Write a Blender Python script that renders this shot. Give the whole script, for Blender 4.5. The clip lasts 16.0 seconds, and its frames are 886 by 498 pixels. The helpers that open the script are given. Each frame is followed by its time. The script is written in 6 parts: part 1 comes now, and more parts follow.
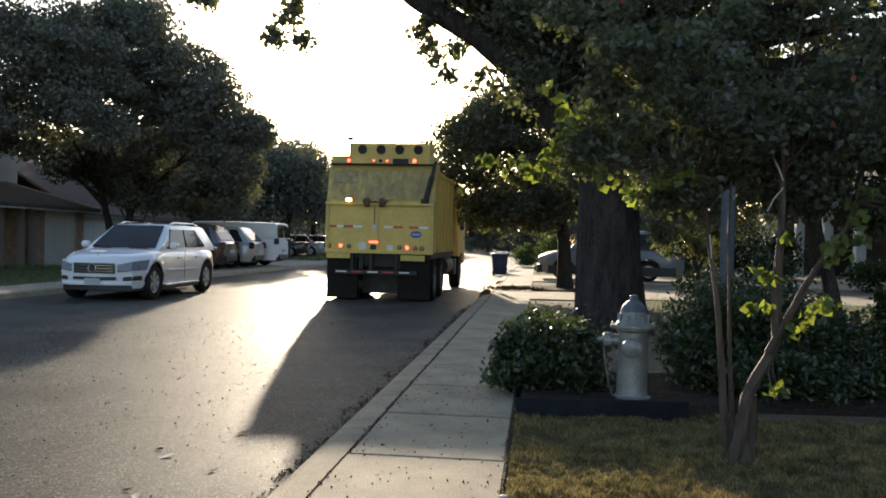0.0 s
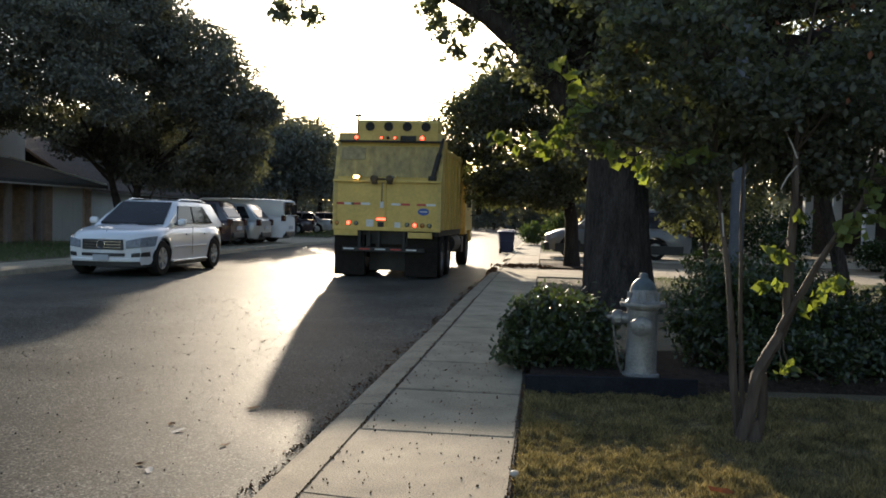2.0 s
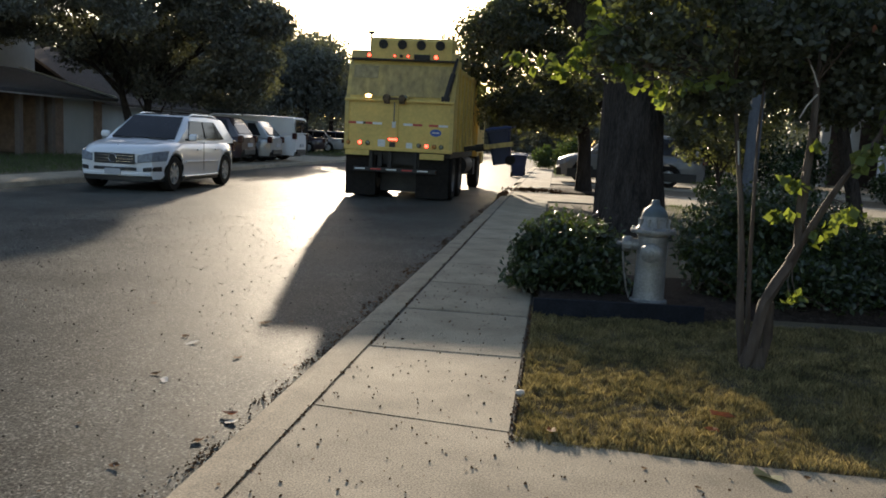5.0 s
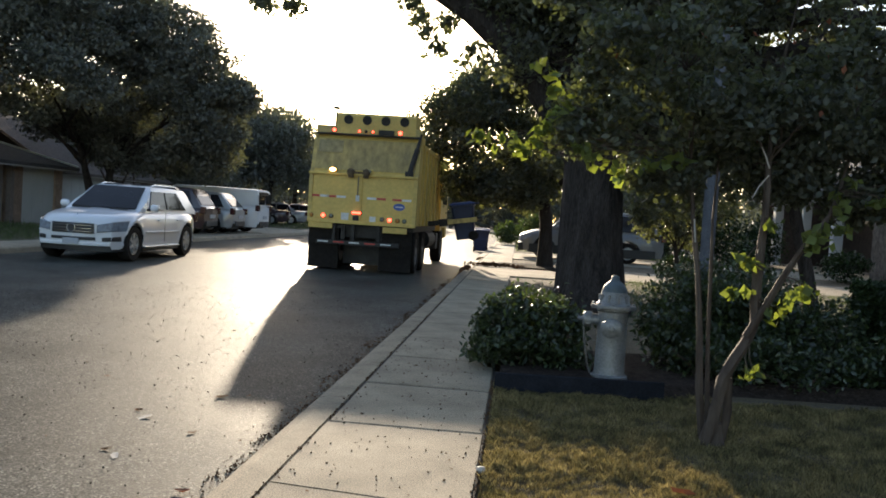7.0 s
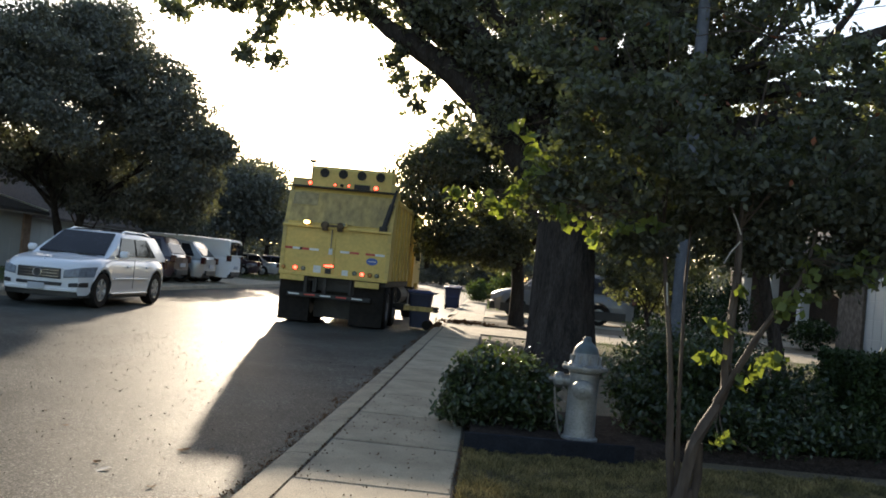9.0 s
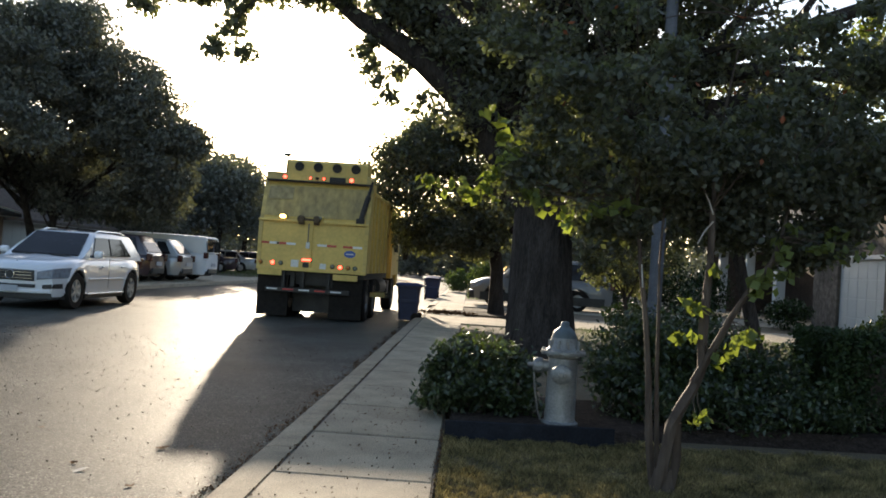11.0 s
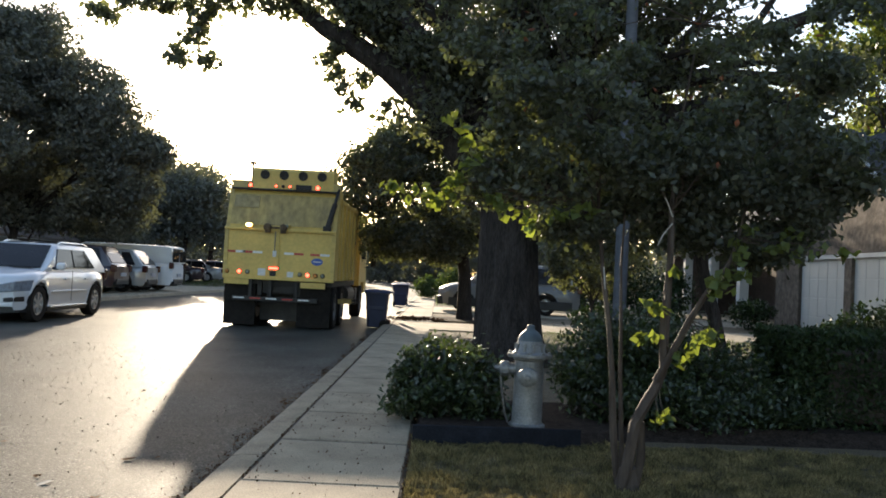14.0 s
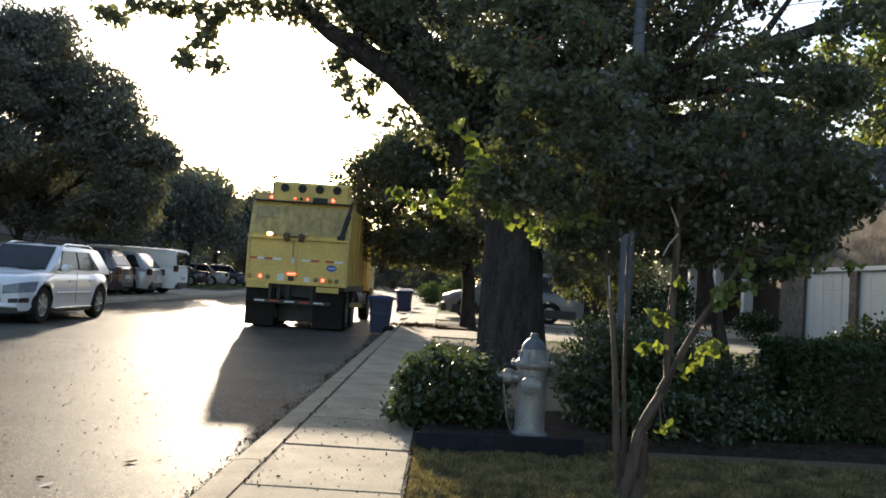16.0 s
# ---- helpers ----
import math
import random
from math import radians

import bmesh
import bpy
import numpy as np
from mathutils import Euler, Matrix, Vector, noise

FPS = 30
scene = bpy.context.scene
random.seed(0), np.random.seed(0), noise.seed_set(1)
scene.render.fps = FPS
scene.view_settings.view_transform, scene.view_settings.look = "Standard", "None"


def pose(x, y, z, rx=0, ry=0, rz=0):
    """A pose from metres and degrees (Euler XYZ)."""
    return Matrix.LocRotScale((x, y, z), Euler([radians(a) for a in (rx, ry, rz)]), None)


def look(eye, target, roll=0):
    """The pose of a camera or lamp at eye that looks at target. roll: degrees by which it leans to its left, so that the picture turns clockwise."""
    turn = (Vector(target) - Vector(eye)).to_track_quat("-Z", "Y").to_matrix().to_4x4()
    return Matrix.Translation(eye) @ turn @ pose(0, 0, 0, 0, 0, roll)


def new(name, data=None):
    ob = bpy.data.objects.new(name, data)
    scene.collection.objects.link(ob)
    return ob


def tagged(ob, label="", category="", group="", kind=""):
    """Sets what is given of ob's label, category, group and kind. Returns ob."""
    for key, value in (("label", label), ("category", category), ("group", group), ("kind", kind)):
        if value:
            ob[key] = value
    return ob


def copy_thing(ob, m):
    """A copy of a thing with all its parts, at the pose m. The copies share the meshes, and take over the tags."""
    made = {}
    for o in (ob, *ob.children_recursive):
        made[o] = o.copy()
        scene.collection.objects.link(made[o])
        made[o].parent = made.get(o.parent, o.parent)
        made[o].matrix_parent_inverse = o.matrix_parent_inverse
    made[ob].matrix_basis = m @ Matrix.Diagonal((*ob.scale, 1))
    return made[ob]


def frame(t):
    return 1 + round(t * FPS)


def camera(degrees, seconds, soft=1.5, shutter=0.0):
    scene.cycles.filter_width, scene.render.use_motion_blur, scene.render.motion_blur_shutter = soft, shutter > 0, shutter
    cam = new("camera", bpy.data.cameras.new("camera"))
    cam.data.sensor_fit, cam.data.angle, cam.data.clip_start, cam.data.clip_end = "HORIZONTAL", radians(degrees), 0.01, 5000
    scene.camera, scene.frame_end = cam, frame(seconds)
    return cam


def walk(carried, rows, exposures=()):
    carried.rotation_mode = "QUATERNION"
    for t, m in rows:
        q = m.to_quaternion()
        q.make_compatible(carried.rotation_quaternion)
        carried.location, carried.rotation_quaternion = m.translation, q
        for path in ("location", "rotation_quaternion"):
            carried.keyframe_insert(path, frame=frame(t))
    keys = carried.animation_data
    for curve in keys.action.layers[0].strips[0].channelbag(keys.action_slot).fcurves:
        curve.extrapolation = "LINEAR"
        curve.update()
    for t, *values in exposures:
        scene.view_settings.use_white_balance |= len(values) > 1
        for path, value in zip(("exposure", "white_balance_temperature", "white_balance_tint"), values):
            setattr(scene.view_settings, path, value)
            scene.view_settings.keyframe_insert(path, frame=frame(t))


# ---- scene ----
cam = camera(56.1, 16.0, soft=1.75)
PATH = [
    (0, (-0.015, 0.567, 1.267), (-0.242, 2.554, 1.248), 1.3),
    (0.5, (-0.032, 0.555, 1.272), (-0.241, 2.544, 1.264), 0.7),
    (1, (-0.038, 0.559, 1.267), (-0.286, 2.544, 1.254), 1.1),
    (1.5, (-0.036, 0.553, 1.269), (-0.268, 2.538, 1.183), 0.8),
    (2, (-0.045, 0.568, 1.262), (-0.285, 2.552, 1.189), 1.5),
    (2.5, (-0.053, 0.558, 1.258), (-0.292, 2.541, 1.169), 2.0),
    (3, (-0.058, 0.567, 1.254), (-0.302, 2.547, 1.107), 1.8),
    (3.2, (-0.058, 0.594, 1.242), (-0.304, 2.572, 1.07), 1.7),
    (5.3, (-0.055, 0.549, 1.26), (-0.302, 2.517, 0.999), 3.2),
    (5.5, (-0.06, 0.551, 1.257), (-0.294, 2.524, 1.027), 3.3),
    (6, (-0.058, 0.541, 1.261), (-0.253, 2.528, 1.149), 3.4),
    (6.5, (-0.053, 0.555, 1.257), (-0.249, 2.543, 1.17), 3.1),
    (7, (-0.05, 0.545, 1.257), (-0.227, 2.536, 1.179), 3.7),
    (7.5, (-0.042, 0.551, 1.27), (-0.172, 2.546, 1.204), 3.8),
    (8, (-0.062, 0.547, 1.264), (-0.24, 2.539, 1.293), 2.6),
    (8.5, (-0.058, 0.565, 1.243), (-0.268, 2.553, 1.324), 4.2),
    (9, (-0.064, 0.558, 1.252), (-0.185, 2.554, 1.315), 5.5),
    (9.5, (-0.06, 0.55, 1.246), (-0.19, 2.545, 1.281), 5.0),
    (10, (-0.052, 0.557, 1.26), (-0.146, 2.555, 1.273), 4.3),
    (10.2, (-0.041, 0.579, 1.257), (-0.1, 2.578, 1.304), 4.3),
    (12.3, (-0.036, 0.549, 1.219), (-0.128, 2.547, 1.239), 2.9),
    (12.5, (-0.028, 0.544, 1.22), (-0.091, 2.543, 1.219), 3.2),
    (13, (-0.032, 0.55, 1.236), (-0.055, 2.55, 1.243), 3.2),
    (13.5, (-0.025, 0.536, 1.226), (-0.042, 2.535, 1.284), 3.9),
    (14, (-0.014, 0.533, 1.231), (-0.008, 2.532, 1.296), 2.9),
    (14.5, (-0.016, 0.529, 1.228), (-0.018, 2.528, 1.282), 2.9),
    (15, (-0.025, 0.521, 1.233), (-0.035, 2.519, 1.298), 3.3),
    (15.5, (-0.025, 0.526, 1.228), (-0.029, 2.525, 1.287), 3.9),
    (16, (-0.02, 0.533, 1.232), (-0.025, 2.532, 1.313), 3.7),
]
EXPOSURES = [(0, 1.12, 6500, 13), (1.0, 1.08, 6500, 13), (2.0, 0.9, 6500, 13), (3.0, 0.76, 6500, 13), (5.3, 0.84, 6500, 13), (6.0, 1.12, 6500, 13), (7.0, 1.12, 6500, 13), (9.0, 1.1, 6500, 13), (12.5, 1.2, 6500, 13), (16, 1.28, 6500, 13)]
walk(cam, [(t, look(e, g, r)) for t, e, g, r in PATH], EXPOSURES)

SUN_EL, SUN_AZ = 13.7, -11.7
world = bpy.data.worlds.new("sky")
scene.world = world
world.use_nodes = True
_nt = world.node_tree
_sky = _nt.nodes.new("ShaderNodeTexSky")
_sky.sky_type = "NISHITA"
_sky.sun_disc = False
_sky.sun_elevation = radians(SUN_EL)
_sky.sun_rotation = radians(SUN_AZ)
_sky.dust_density = 0.9
_sky.air_density = 1.0
_nt.links.new(_sky.outputs[0], _nt.nodes["Background"].inputs[0])
_nt.nodes["Background"].inputs[1].default_value = 0.15
sun = new("sun", bpy.data.lights.new("sun", "SUN"))
sun.data.energy = 4.5
sun.data.angle = radians(0.6)
sun.data.color = (1.0, 0.85, 0.63)
_sv = Vector((math.sin(radians(SUN_AZ)) * math.cos(radians(SUN_EL)), math.cos(radians(SUN_AZ)) * math.cos(radians(SUN_EL)), math.sin(radians(SUN_EL))))
sun.matrix_world = look(_sv * 50, (0, 0, 0))

R = random.Random(7)
NR = np.random.default_rng(11)
ROAD = -0.13


# ---- materials ----
def mat(name, color, rough=0.6, metal=0.0, var=0.15, scale=8.0, bump=0.0, bscale=None, color2=None, grain=0.0,
        gscale=200.0, spec=0.5, coat=0.0, island=0.0, objrand=0.0, emit=None, estr=0.0, translucent=0.0, tcolor=None,
        rough_var=0.0, speck=0.0, stretch=(1, 1, 1), detail=6.0):
    m = bpy.data.materials.new(name)
    m.use_nodes = True
    nt = m.node_tree
    b = nt.nodes["Principled BSDF"]
    b.inputs["Roughness"].default_value = rough
    b.inputs["Metallic"].default_value = metal
    b.inputs["Specular IOR Level"].default_value = spec
    b.inputs["Coat Weight"].default_value = coat
    b.inputs["Coat Roughness"].default_value = 0.08
    if emit:
        b.inputs["Emission Color"].default_value = (*emit, 1)
        b.inputs["Emission Strength"].default_value = estr
    tc = nt.nodes.new("ShaderNodeTexCoord")
    mp = nt.nodes.new("ShaderNodeMapping")
    mp.inputs["Scale"].default_value = stretch
    nt.links.new(tc.outputs["Object"], mp.inputs[0])
    n1 = nt.nodes.new("ShaderNodeTexNoise")
    n1.inputs["Scale"].default_value = scale
    n1.inputs["Detail"].default_value = detail
    n1.inputs["Roughness"].default_value = 0.65
    nt.links.new(mp.outputs[0], n1.inputs["Vector"])
    rp = nt.nodes.new("ShaderNodeValToRGB")
    c2 = color2 or tuple(max(0.0, c * (1 - var)) for c in color)
    c1 = color if color2 else tuple(min(1.0, c * (1 + var)) for c in color)
    rp.color_ramp.elements[0].position, rp.color_ramp.elements[1].position = 0.32, 0.68
    rp.color_ramp.elements[0].color, rp.color_ramp.elements[1].color = (*c2, 1), (*c1, 1)
    nt.links.new(n1.outputs["Fac"], rp.inputs[0])
    out = rp.outputs[0]

    def scaled(out, source, lo, hi, span=(0.0, 1.0)):
        mr = nt.nodes.new("ShaderNodeMapRange")
        mr.inputs["From Min"].default_value, mr.inputs["From Max"].default_value = span
        mr.inputs["To Min"].default_value, mr.inputs["To Max"].default_value = lo, hi
        nt.links.new(source, mr.inputs[0])
        mx = nt.nodes.new("ShaderNodeVectorMath")
        mx.operation = "SCALE"
        nt.links.new(out, mx.inputs[0])
        nt.links.new(mr.outputs[0], mx.inputs["Scale"])
        return mx.outputs[0]

    if grain:
        n2 = nt.nodes.new("ShaderNodeTexNoise")
        n2.inputs["Scale"].default_value = gscale
        n2.inputs["Detail"].default_value = 3
        nt.links.new(mp.outputs[0], n2.inputs["Vector"])
        out = scaled(out, n2.outputs["Fac"], max(0.1, 1 - 1.3 * grain), 1 + 1.3 * grain, (0.32, 0.68))
    if speck:
        vo = nt.nodes.new("ShaderNodeTexVoronoi")
        vo.inputs["Scale"].default_value = speck
        nt.links.new(tc.outputs["Object"], vo.inputs["Vector"])
        sp = nt.nodes.new("ShaderNodeSeparateColor")
        nt.links.new(vo.outputs["Color"], sp.inputs[0])
        fc = nt.nodes.new("ShaderNodeFloatCurve")
        for p, v in ((0.2, 0.2), (0.7, 0.3)):
            fc.mapping.curves[0].points.new(p, v)
        fc.mapping.curves[0].points[0].location = (0.0, 0.08)
        fc.mapping.update()
        nt.links.new(sp.outputs[0], fc.inputs["Value"])
        out = scaled(out, fc.outputs[0], 0.15, 3.5)
    if island:
        g = nt.nodes.new("ShaderNodeNewGeometry")
        out = scaled(out, g.outputs["Random Per Island"], 1 - island, 1 + island)
    if objrand:
        o = nt.nodes.new("ShaderNodeObjectInfo")
        out = scaled(out, o.outputs["Random"], 1 - objrand, 1 + objrand)
    nt.links.new(out, b.inputs["Base Color"])
    if rough_var:
        mr = nt.nodes.new("ShaderNodeMapRange")
        mr.inputs["To Min"].default_value, mr.inputs["To Max"].default_value = max(0, rough - rough_var), min(1, rough + rough_var)
        nt.links.new(n1.outputs["Fac"], mr.inputs[0])
        nt.links.new(mr.outputs[0], b.inputs["Roughness"])
    if bump:
        nb = nt.nodes.new("ShaderNodeTexNoise")
        nb.inputs["Scale"].default_value = bscale or scale * 6
        nb.inputs["Detail"].default_value = 5
        nt.links.new(mp.outputs[0], nb.inputs["Vector"])
        bp = nt.nodes.new("ShaderNodeBump")
        bp.inputs["Strength"].default_value = 1.0
        bp.inputs["Distance"].default_value = bump
        nt.links.new(nb.outputs["Fac"], bp.inputs["Height"])
        nt.links.new(bp.outputs[0], b.inputs["Normal"])
    if translucent:
        tr = nt.nodes.new("ShaderNodeBsdfTranslucent")
        ms = nt.nodes.new("ShaderNodeMixShader")
        ms.inputs[0].default_value = translucent
        mt = nt.nodes.new("ShaderNodeMix")
        mt.data_type, mt.blend_type = "RGBA", "MULTIPLY"
        mt.inputs["Factor"].default_value = 1.0
        nt.links.new(out, mt.inputs["A"])
        mt.inputs["B"].default_value = (*(tcolor or (1, 1, 1)), 1)
        nt.links.new(mt.outputs["Result"], tr.inputs[0])
        nt.links.new(b.outputs[0], ms.inputs[1])
        nt.links.new(tr.outputs[0], ms.inputs[2])
        nt.links.new(ms.outputs[0], nt.nodes["Material Output"].inputs[0])
    return m


ASPHALT = mat("asphalt", (0.052, 0.052, 0.045), rough=0.56, var=0.45, scale=0.9, bump=0.0035, bscale=240, grain=0.95, gscale=75, rough_var=0.14, spec=0.028, stretch=(1, 0.85, 1), speck=105.0)
CONCRETE = mat("concrete", (0.29, 0.245, 0.175), rough=0.85, spec=0.2, var=0.28, scale=1.7, bump=0.002, bscale=260, grain=0.34, gscale=130, objrand=0.08)
KERB = mat("kerb_concrete", (0.265, 0.22, 0.155), rough=0.85, spec=0.2, var=0.26, scale=2.5, bump=0.0025, bscale=200, grain=0.34, gscale=120, objrand=0.06)
JOINT = mat("joint_dirt", (0.035, 0.03, 0.024), rough=0.95, var=0.4, scale=30, bump=0.006, bscale=90)
SOIL = mat("lawn_soil", (0.13, 0.10, 0.055), rough=0.95, var=0.4, scale=2.5, bump=0.02, bscale=40, grain=0.3, gscale=90, color2=(0.075, 0.055, 0.03))
MULCH = mat("mulch", (0.038, 0.028, 0.022), rough=0.95, spec=0.1, var=0.5, scale=18, bump=0.03, bscale=50, grain=0.3, gscale=60)
BARK = mat("oak_bark", (0.042, 0.035, 0.031), rough=0.95, spec=0.12, var=0.45, scale=9, bump=0.05, bscale=14, stretch=(1, 1, 0.22), grain=0.25, gscale=60)
BARK2 = mat("myrtle_bark", (0.11, 0.085, 0.066), rough=0.75, spec=0.2, var=0.35, scale=14, bump=0.006, bscale=40, stretch=(1, 1, 0.25), color2=(0.045, 0.032, 0.025))
PEELED = mat("peeled_wood", (0.34, 0.31, 0.27), rough=0.7, var=0.2, scale=20)
OAK = mat("oak_leaf", (0.098, 0.102, 0.082), rough=0.45, var=0.3, scale=1.2, island=0.4, translucent=0.42, tcolor=(1.6, 1.7, 0.55), spec=0.25)
MYRTLE = mat("myrtle_leaf", (0.085, 0.092, 0.074), rough=0.45, var=0.3, scale=2.0, island=0.45, translucent=0.4, tcolor=(1.5, 1.65, 0.5), spec=0.3)
# Brighter, yellower leaf colour with sunlight painted in.
SUNLIT_LEAF = mat("sunlit_green_leaf", (0.13, 0.16, 0.058), rough=0.5, var=0.25, scale=2.0, island=0.35, translucent=0.55, tcolor=(1.6, 1.6, 0.5), spec=0.3)
RUSSET = mat("russet_leaf", (0.22, 0.07, 0.025), rough=0.6, var=0.3, scale=5, island=0.3, translucent=0.4)
BUSH = mat("bush_leaf", (0.042, 0.058, 0.028), rough=0.31, var=0.25, scale=4.0, island=0.5, translucent=0.3, tcolor=(2.2, 2.3, 0.7), spec=0.6)
HEDGE = mat("hedge_leaf", (0.026, 0.042, 0.016), rough=0.5, spec=0.18, var=0.3, scale=3.0, island=0.4, translucent=0.15, tcolor=(1.5, 1.7, 0.5))
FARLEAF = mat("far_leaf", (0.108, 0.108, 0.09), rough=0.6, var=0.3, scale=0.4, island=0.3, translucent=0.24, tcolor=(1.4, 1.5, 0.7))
GRASS = mat("dry_grass", (0.33, 0.265, 0.13), rough=0.85, var=0.3, scale=4.5, island=0.75, spec=0.2, color2=(0.07, 0.07, 0.036), translucent=0.3, tcolor=(1.15, 1.1, 0.75))
LAWN = mat("green_grass", (0.065, 0.09, 0.034), rough=0.7, var=0.3, scale=0.8, island=0.35, translucent=0.4, tcolor=(1.4, 1.5, 0.5))
YELLOW = mat("truck_yellow", (0.63, 0.45, 0.12), rough=0.5, var=0.14, scale=1.6, grain=0.06, gscale=14, bump=0.0008, bscale=30, rough_var=0.12, spec=0.45)
SOOTY = mat("grimy_plate", (0.36, 0.29, 0.13), rough=0.65, scale=1.6, color2=(0.25, 0.2, 0.105), grain=0.2, gscale=9)
RUSTY = mat("rusty_latch", (0.11, 0.075, 0.04), rough=0.8, var=0.4, scale=9, grain=0.3, gscale=30)
STAINED = mat("stained_upper_panel", (0.5, 0.37, 0.12), rough=0.6, scale=0.7, color2=(0.27, 0.21, 0.09), grain=0.2, gscale=6, rough_var=0.15, stretch=(1.6, 1, 0.9))
GRIME = mat("grimy_yellow", (0.6, 0.43, 0.11), rough=0.55, scale=0.75, color2=(0.42, 0.32, 0.12), grain=0.14, gscale=4, rough_var=0.15, stretch=(0.6, 1, 1.8))
BLACKST = mat("black_steel", (0.028, 0.025, 0.022), rough=0.7, var=0.4, scale=5, grain=0.2, gscale=40)
GREYST = mat("grey_steel", (0.18, 0.17, 0.16), rough=0.5, metal=0.5, var=0.3, scale=6, grain=0.2, gscale=40)
RUBBER = mat("tyre_rubber", (0.017, 0.0145, 0.0125), rough=0.9, spec=0.2, var=0.3, scale=10, bump=0.002, bscale=60)
RED_ON = mat("lit_red_lamp", (0.6, 0.03, 0.02), rough=0.25, emit=(1.0, 0.06, 0.03), estr=5.0)
AMBER_ON = mat("lit_amber_lamp", (0.9, 0.5, 0.1), rough=0.25, emit=(1.0, 0.62, 0.22), estr=7.0)
TAILR = mat("tail_lamp_red", (0.05, 0.012, 0.011), rough=0.2, var=0.1)
RED_OFF = mat("red_reflector", (0.45, 0.03, 0.025), rough=0.3, var=0.1)
WHITE_R = mat("white_reflector", (0.7, 0.7, 0.68), rough=0.35, var=0.1)
AMBER_OFF = mat("amber_lens", (0.5, 0.2, 0.03), rough=0.3, var=0.1)
GREY_LENS = mat("smoked_lens", (0.2, 0.21, 0.16), rough=0.25, var=0.1)
DECALB = mat("blue_decal", (0.03, 0.09, 0.35), rough=0.4, var=0.08)
DECALW = mat("white_decal", (0.62, 0.64, 0.62), rough=0.5, var=0.12, scale=20)
WPAINT = mat("white_car_paint", (0.70, 0.71, 0.73), rough=0.28, var=0.03, scale=2, coat=0.7)
WPAINT2 = mat("white_van_paint", (0.70, 0.71, 0.71), rough=0.4, var=0.05, scale=2, coat=0.3)
DKPAINT = mat("dark_car_paint", (0.035, 0.018, 0.022), rough=0.3, var=0.05, coat=0.8)
PALEPAINT = mat("pale_grey_car_paint", (0.17, 0.17, 0.165), rough=0.4, var=0.05, scale=2, coat=0.3)
SILVER = mat("silver_car_paint", (0.36, 0.37, 0.37), rough=0.35, metal=0.4, var=0.05, coat=0.6)
BLUEPAINT = mat("dark_blue_car_paint", (0.03, 0.045, 0.09), rough=0.3, var=0.05, coat=0.8)
GLASS = mat("car_glass", (0.016, 0.015, 0.017), rough=0.04, var=0.5, scale=2.5, spec=0.2)
LAMPGL = mat("headlamp_glass", (0.22, 0.25, 0.30), rough=0.12, var=0.25, scale=14, spec=0.7)
CHROME = mat("chrome", (0.6, 0.6, 0.6), rough=0.18, metal=1.0, var=0.06)
TRIM = mat("black_trim", (0.02, 0.02, 0.021), rough=0.5, var=0.2)
PLATE = mat("plate_white", (0.36, 0.38, 0.42), rough=0.5, var=0.06)
BINBLUE = mat("bin_blue", (0.014, 0.022, 0.062), rough=0.5, var=0.2, scale=5, grain=0.08, gscale=60, rough_var=0.1)
BINLID = mat("bin_lid_blue", (0.022, 0.042, 0.13), rough=0.42, var=0.15, scale=6, rough_var=0.1)
HYD = mat("hydrant_silver", (0.23, 0.23, 0.225), rough=0.5, metal=0.4, var=0.25, scale=9, bump=0.003, bscale=50, grain=0.12, gscale=70, rough_var=0.12)
HYDCAP = mat("hydrant_blue_bonnet", (0.085, 0.11, 0.125), rough=0.55, var=0.3, scale=12, bump=0.002, bscale=50)
EDGE = mat("edging_board", (0.015, 0.0165, 0.022), rough=0.9, spec=0.15, var=0.3, scale=6, grain=0.15, gscale=60)
BRICK = mat("house_brick", (0.27, 0.19, 0.14), rough=0.9, var=0.3, scale=5, objrand=0.25, bump=0.004, bscale=60)
# House brick darkened so that the porch shade is in its colour.
SHADED_BRICK = mat("shaded_porch_brick", (0.075, 0.055, 0.045), rough=0.9, var=0.3, scale=6, objrand=0.1, bump=0.004, bscale=60)
# Stone colour lowered to stand in for tree shade on the right house.
STONE = mat("shade_darkened_stone", (0.145, 0.122, 0.1), rough=0.92, spec=0.2, scale=2.2, bump=0.014, bscale=9, color2=(0.075, 0.06, 0.048), grain=0.25, gscale=7)
SIDING = mat("white_siding", (0.46, 0.46, 0.44), rough=0.7, var=0.08, scale=1.5, grain=0.04, gscale=30)
DOORW = mat("garage_door_white", (0.38, 0.40, 0.39), rough=0.55, var=0.06, scale=1.5)
SHINGLE = mat("roof_shingle", (0.065, 0.064, 0.066), rough=0.95, spec=0.15, var=0.3, scale=7, grain=0.3, gscale=40, bump=0.012, bscale=18)
SHINGLE2 = mat("brown_shingle", (0.10, 0.08, 0.068), rough=0.95, spec=0.15, var=0.3, scale=7, grain=0.3, gscale=40, bump=0.012, bscale=18)
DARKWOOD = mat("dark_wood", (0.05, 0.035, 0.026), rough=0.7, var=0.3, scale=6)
POST = mat("painted_post", (0.14, 0.115, 0.10), rough=0.7, var=0.15)
WINGL = mat("window_glass", (0.03, 0.035, 0.04), rough=0.05, var=0.1, spec=0.7)
POLEM = mat("galvanised_pole", (0.085, 0.09, 0.105), rough=0.75, metal=0.0, var=0.25, scale=6, grain=0.1, gscale=50)
DRYLEAF = mat("dry_leaf", (0.115, 0.065, 0.035), rough=1.0, spec=0.0, var=0.4, scale=20, objrand=0.5)
WHITESTUFF = mat("pale_scrap", (0.42, 0.38, 0.32), rough=0.7, var=0.1)


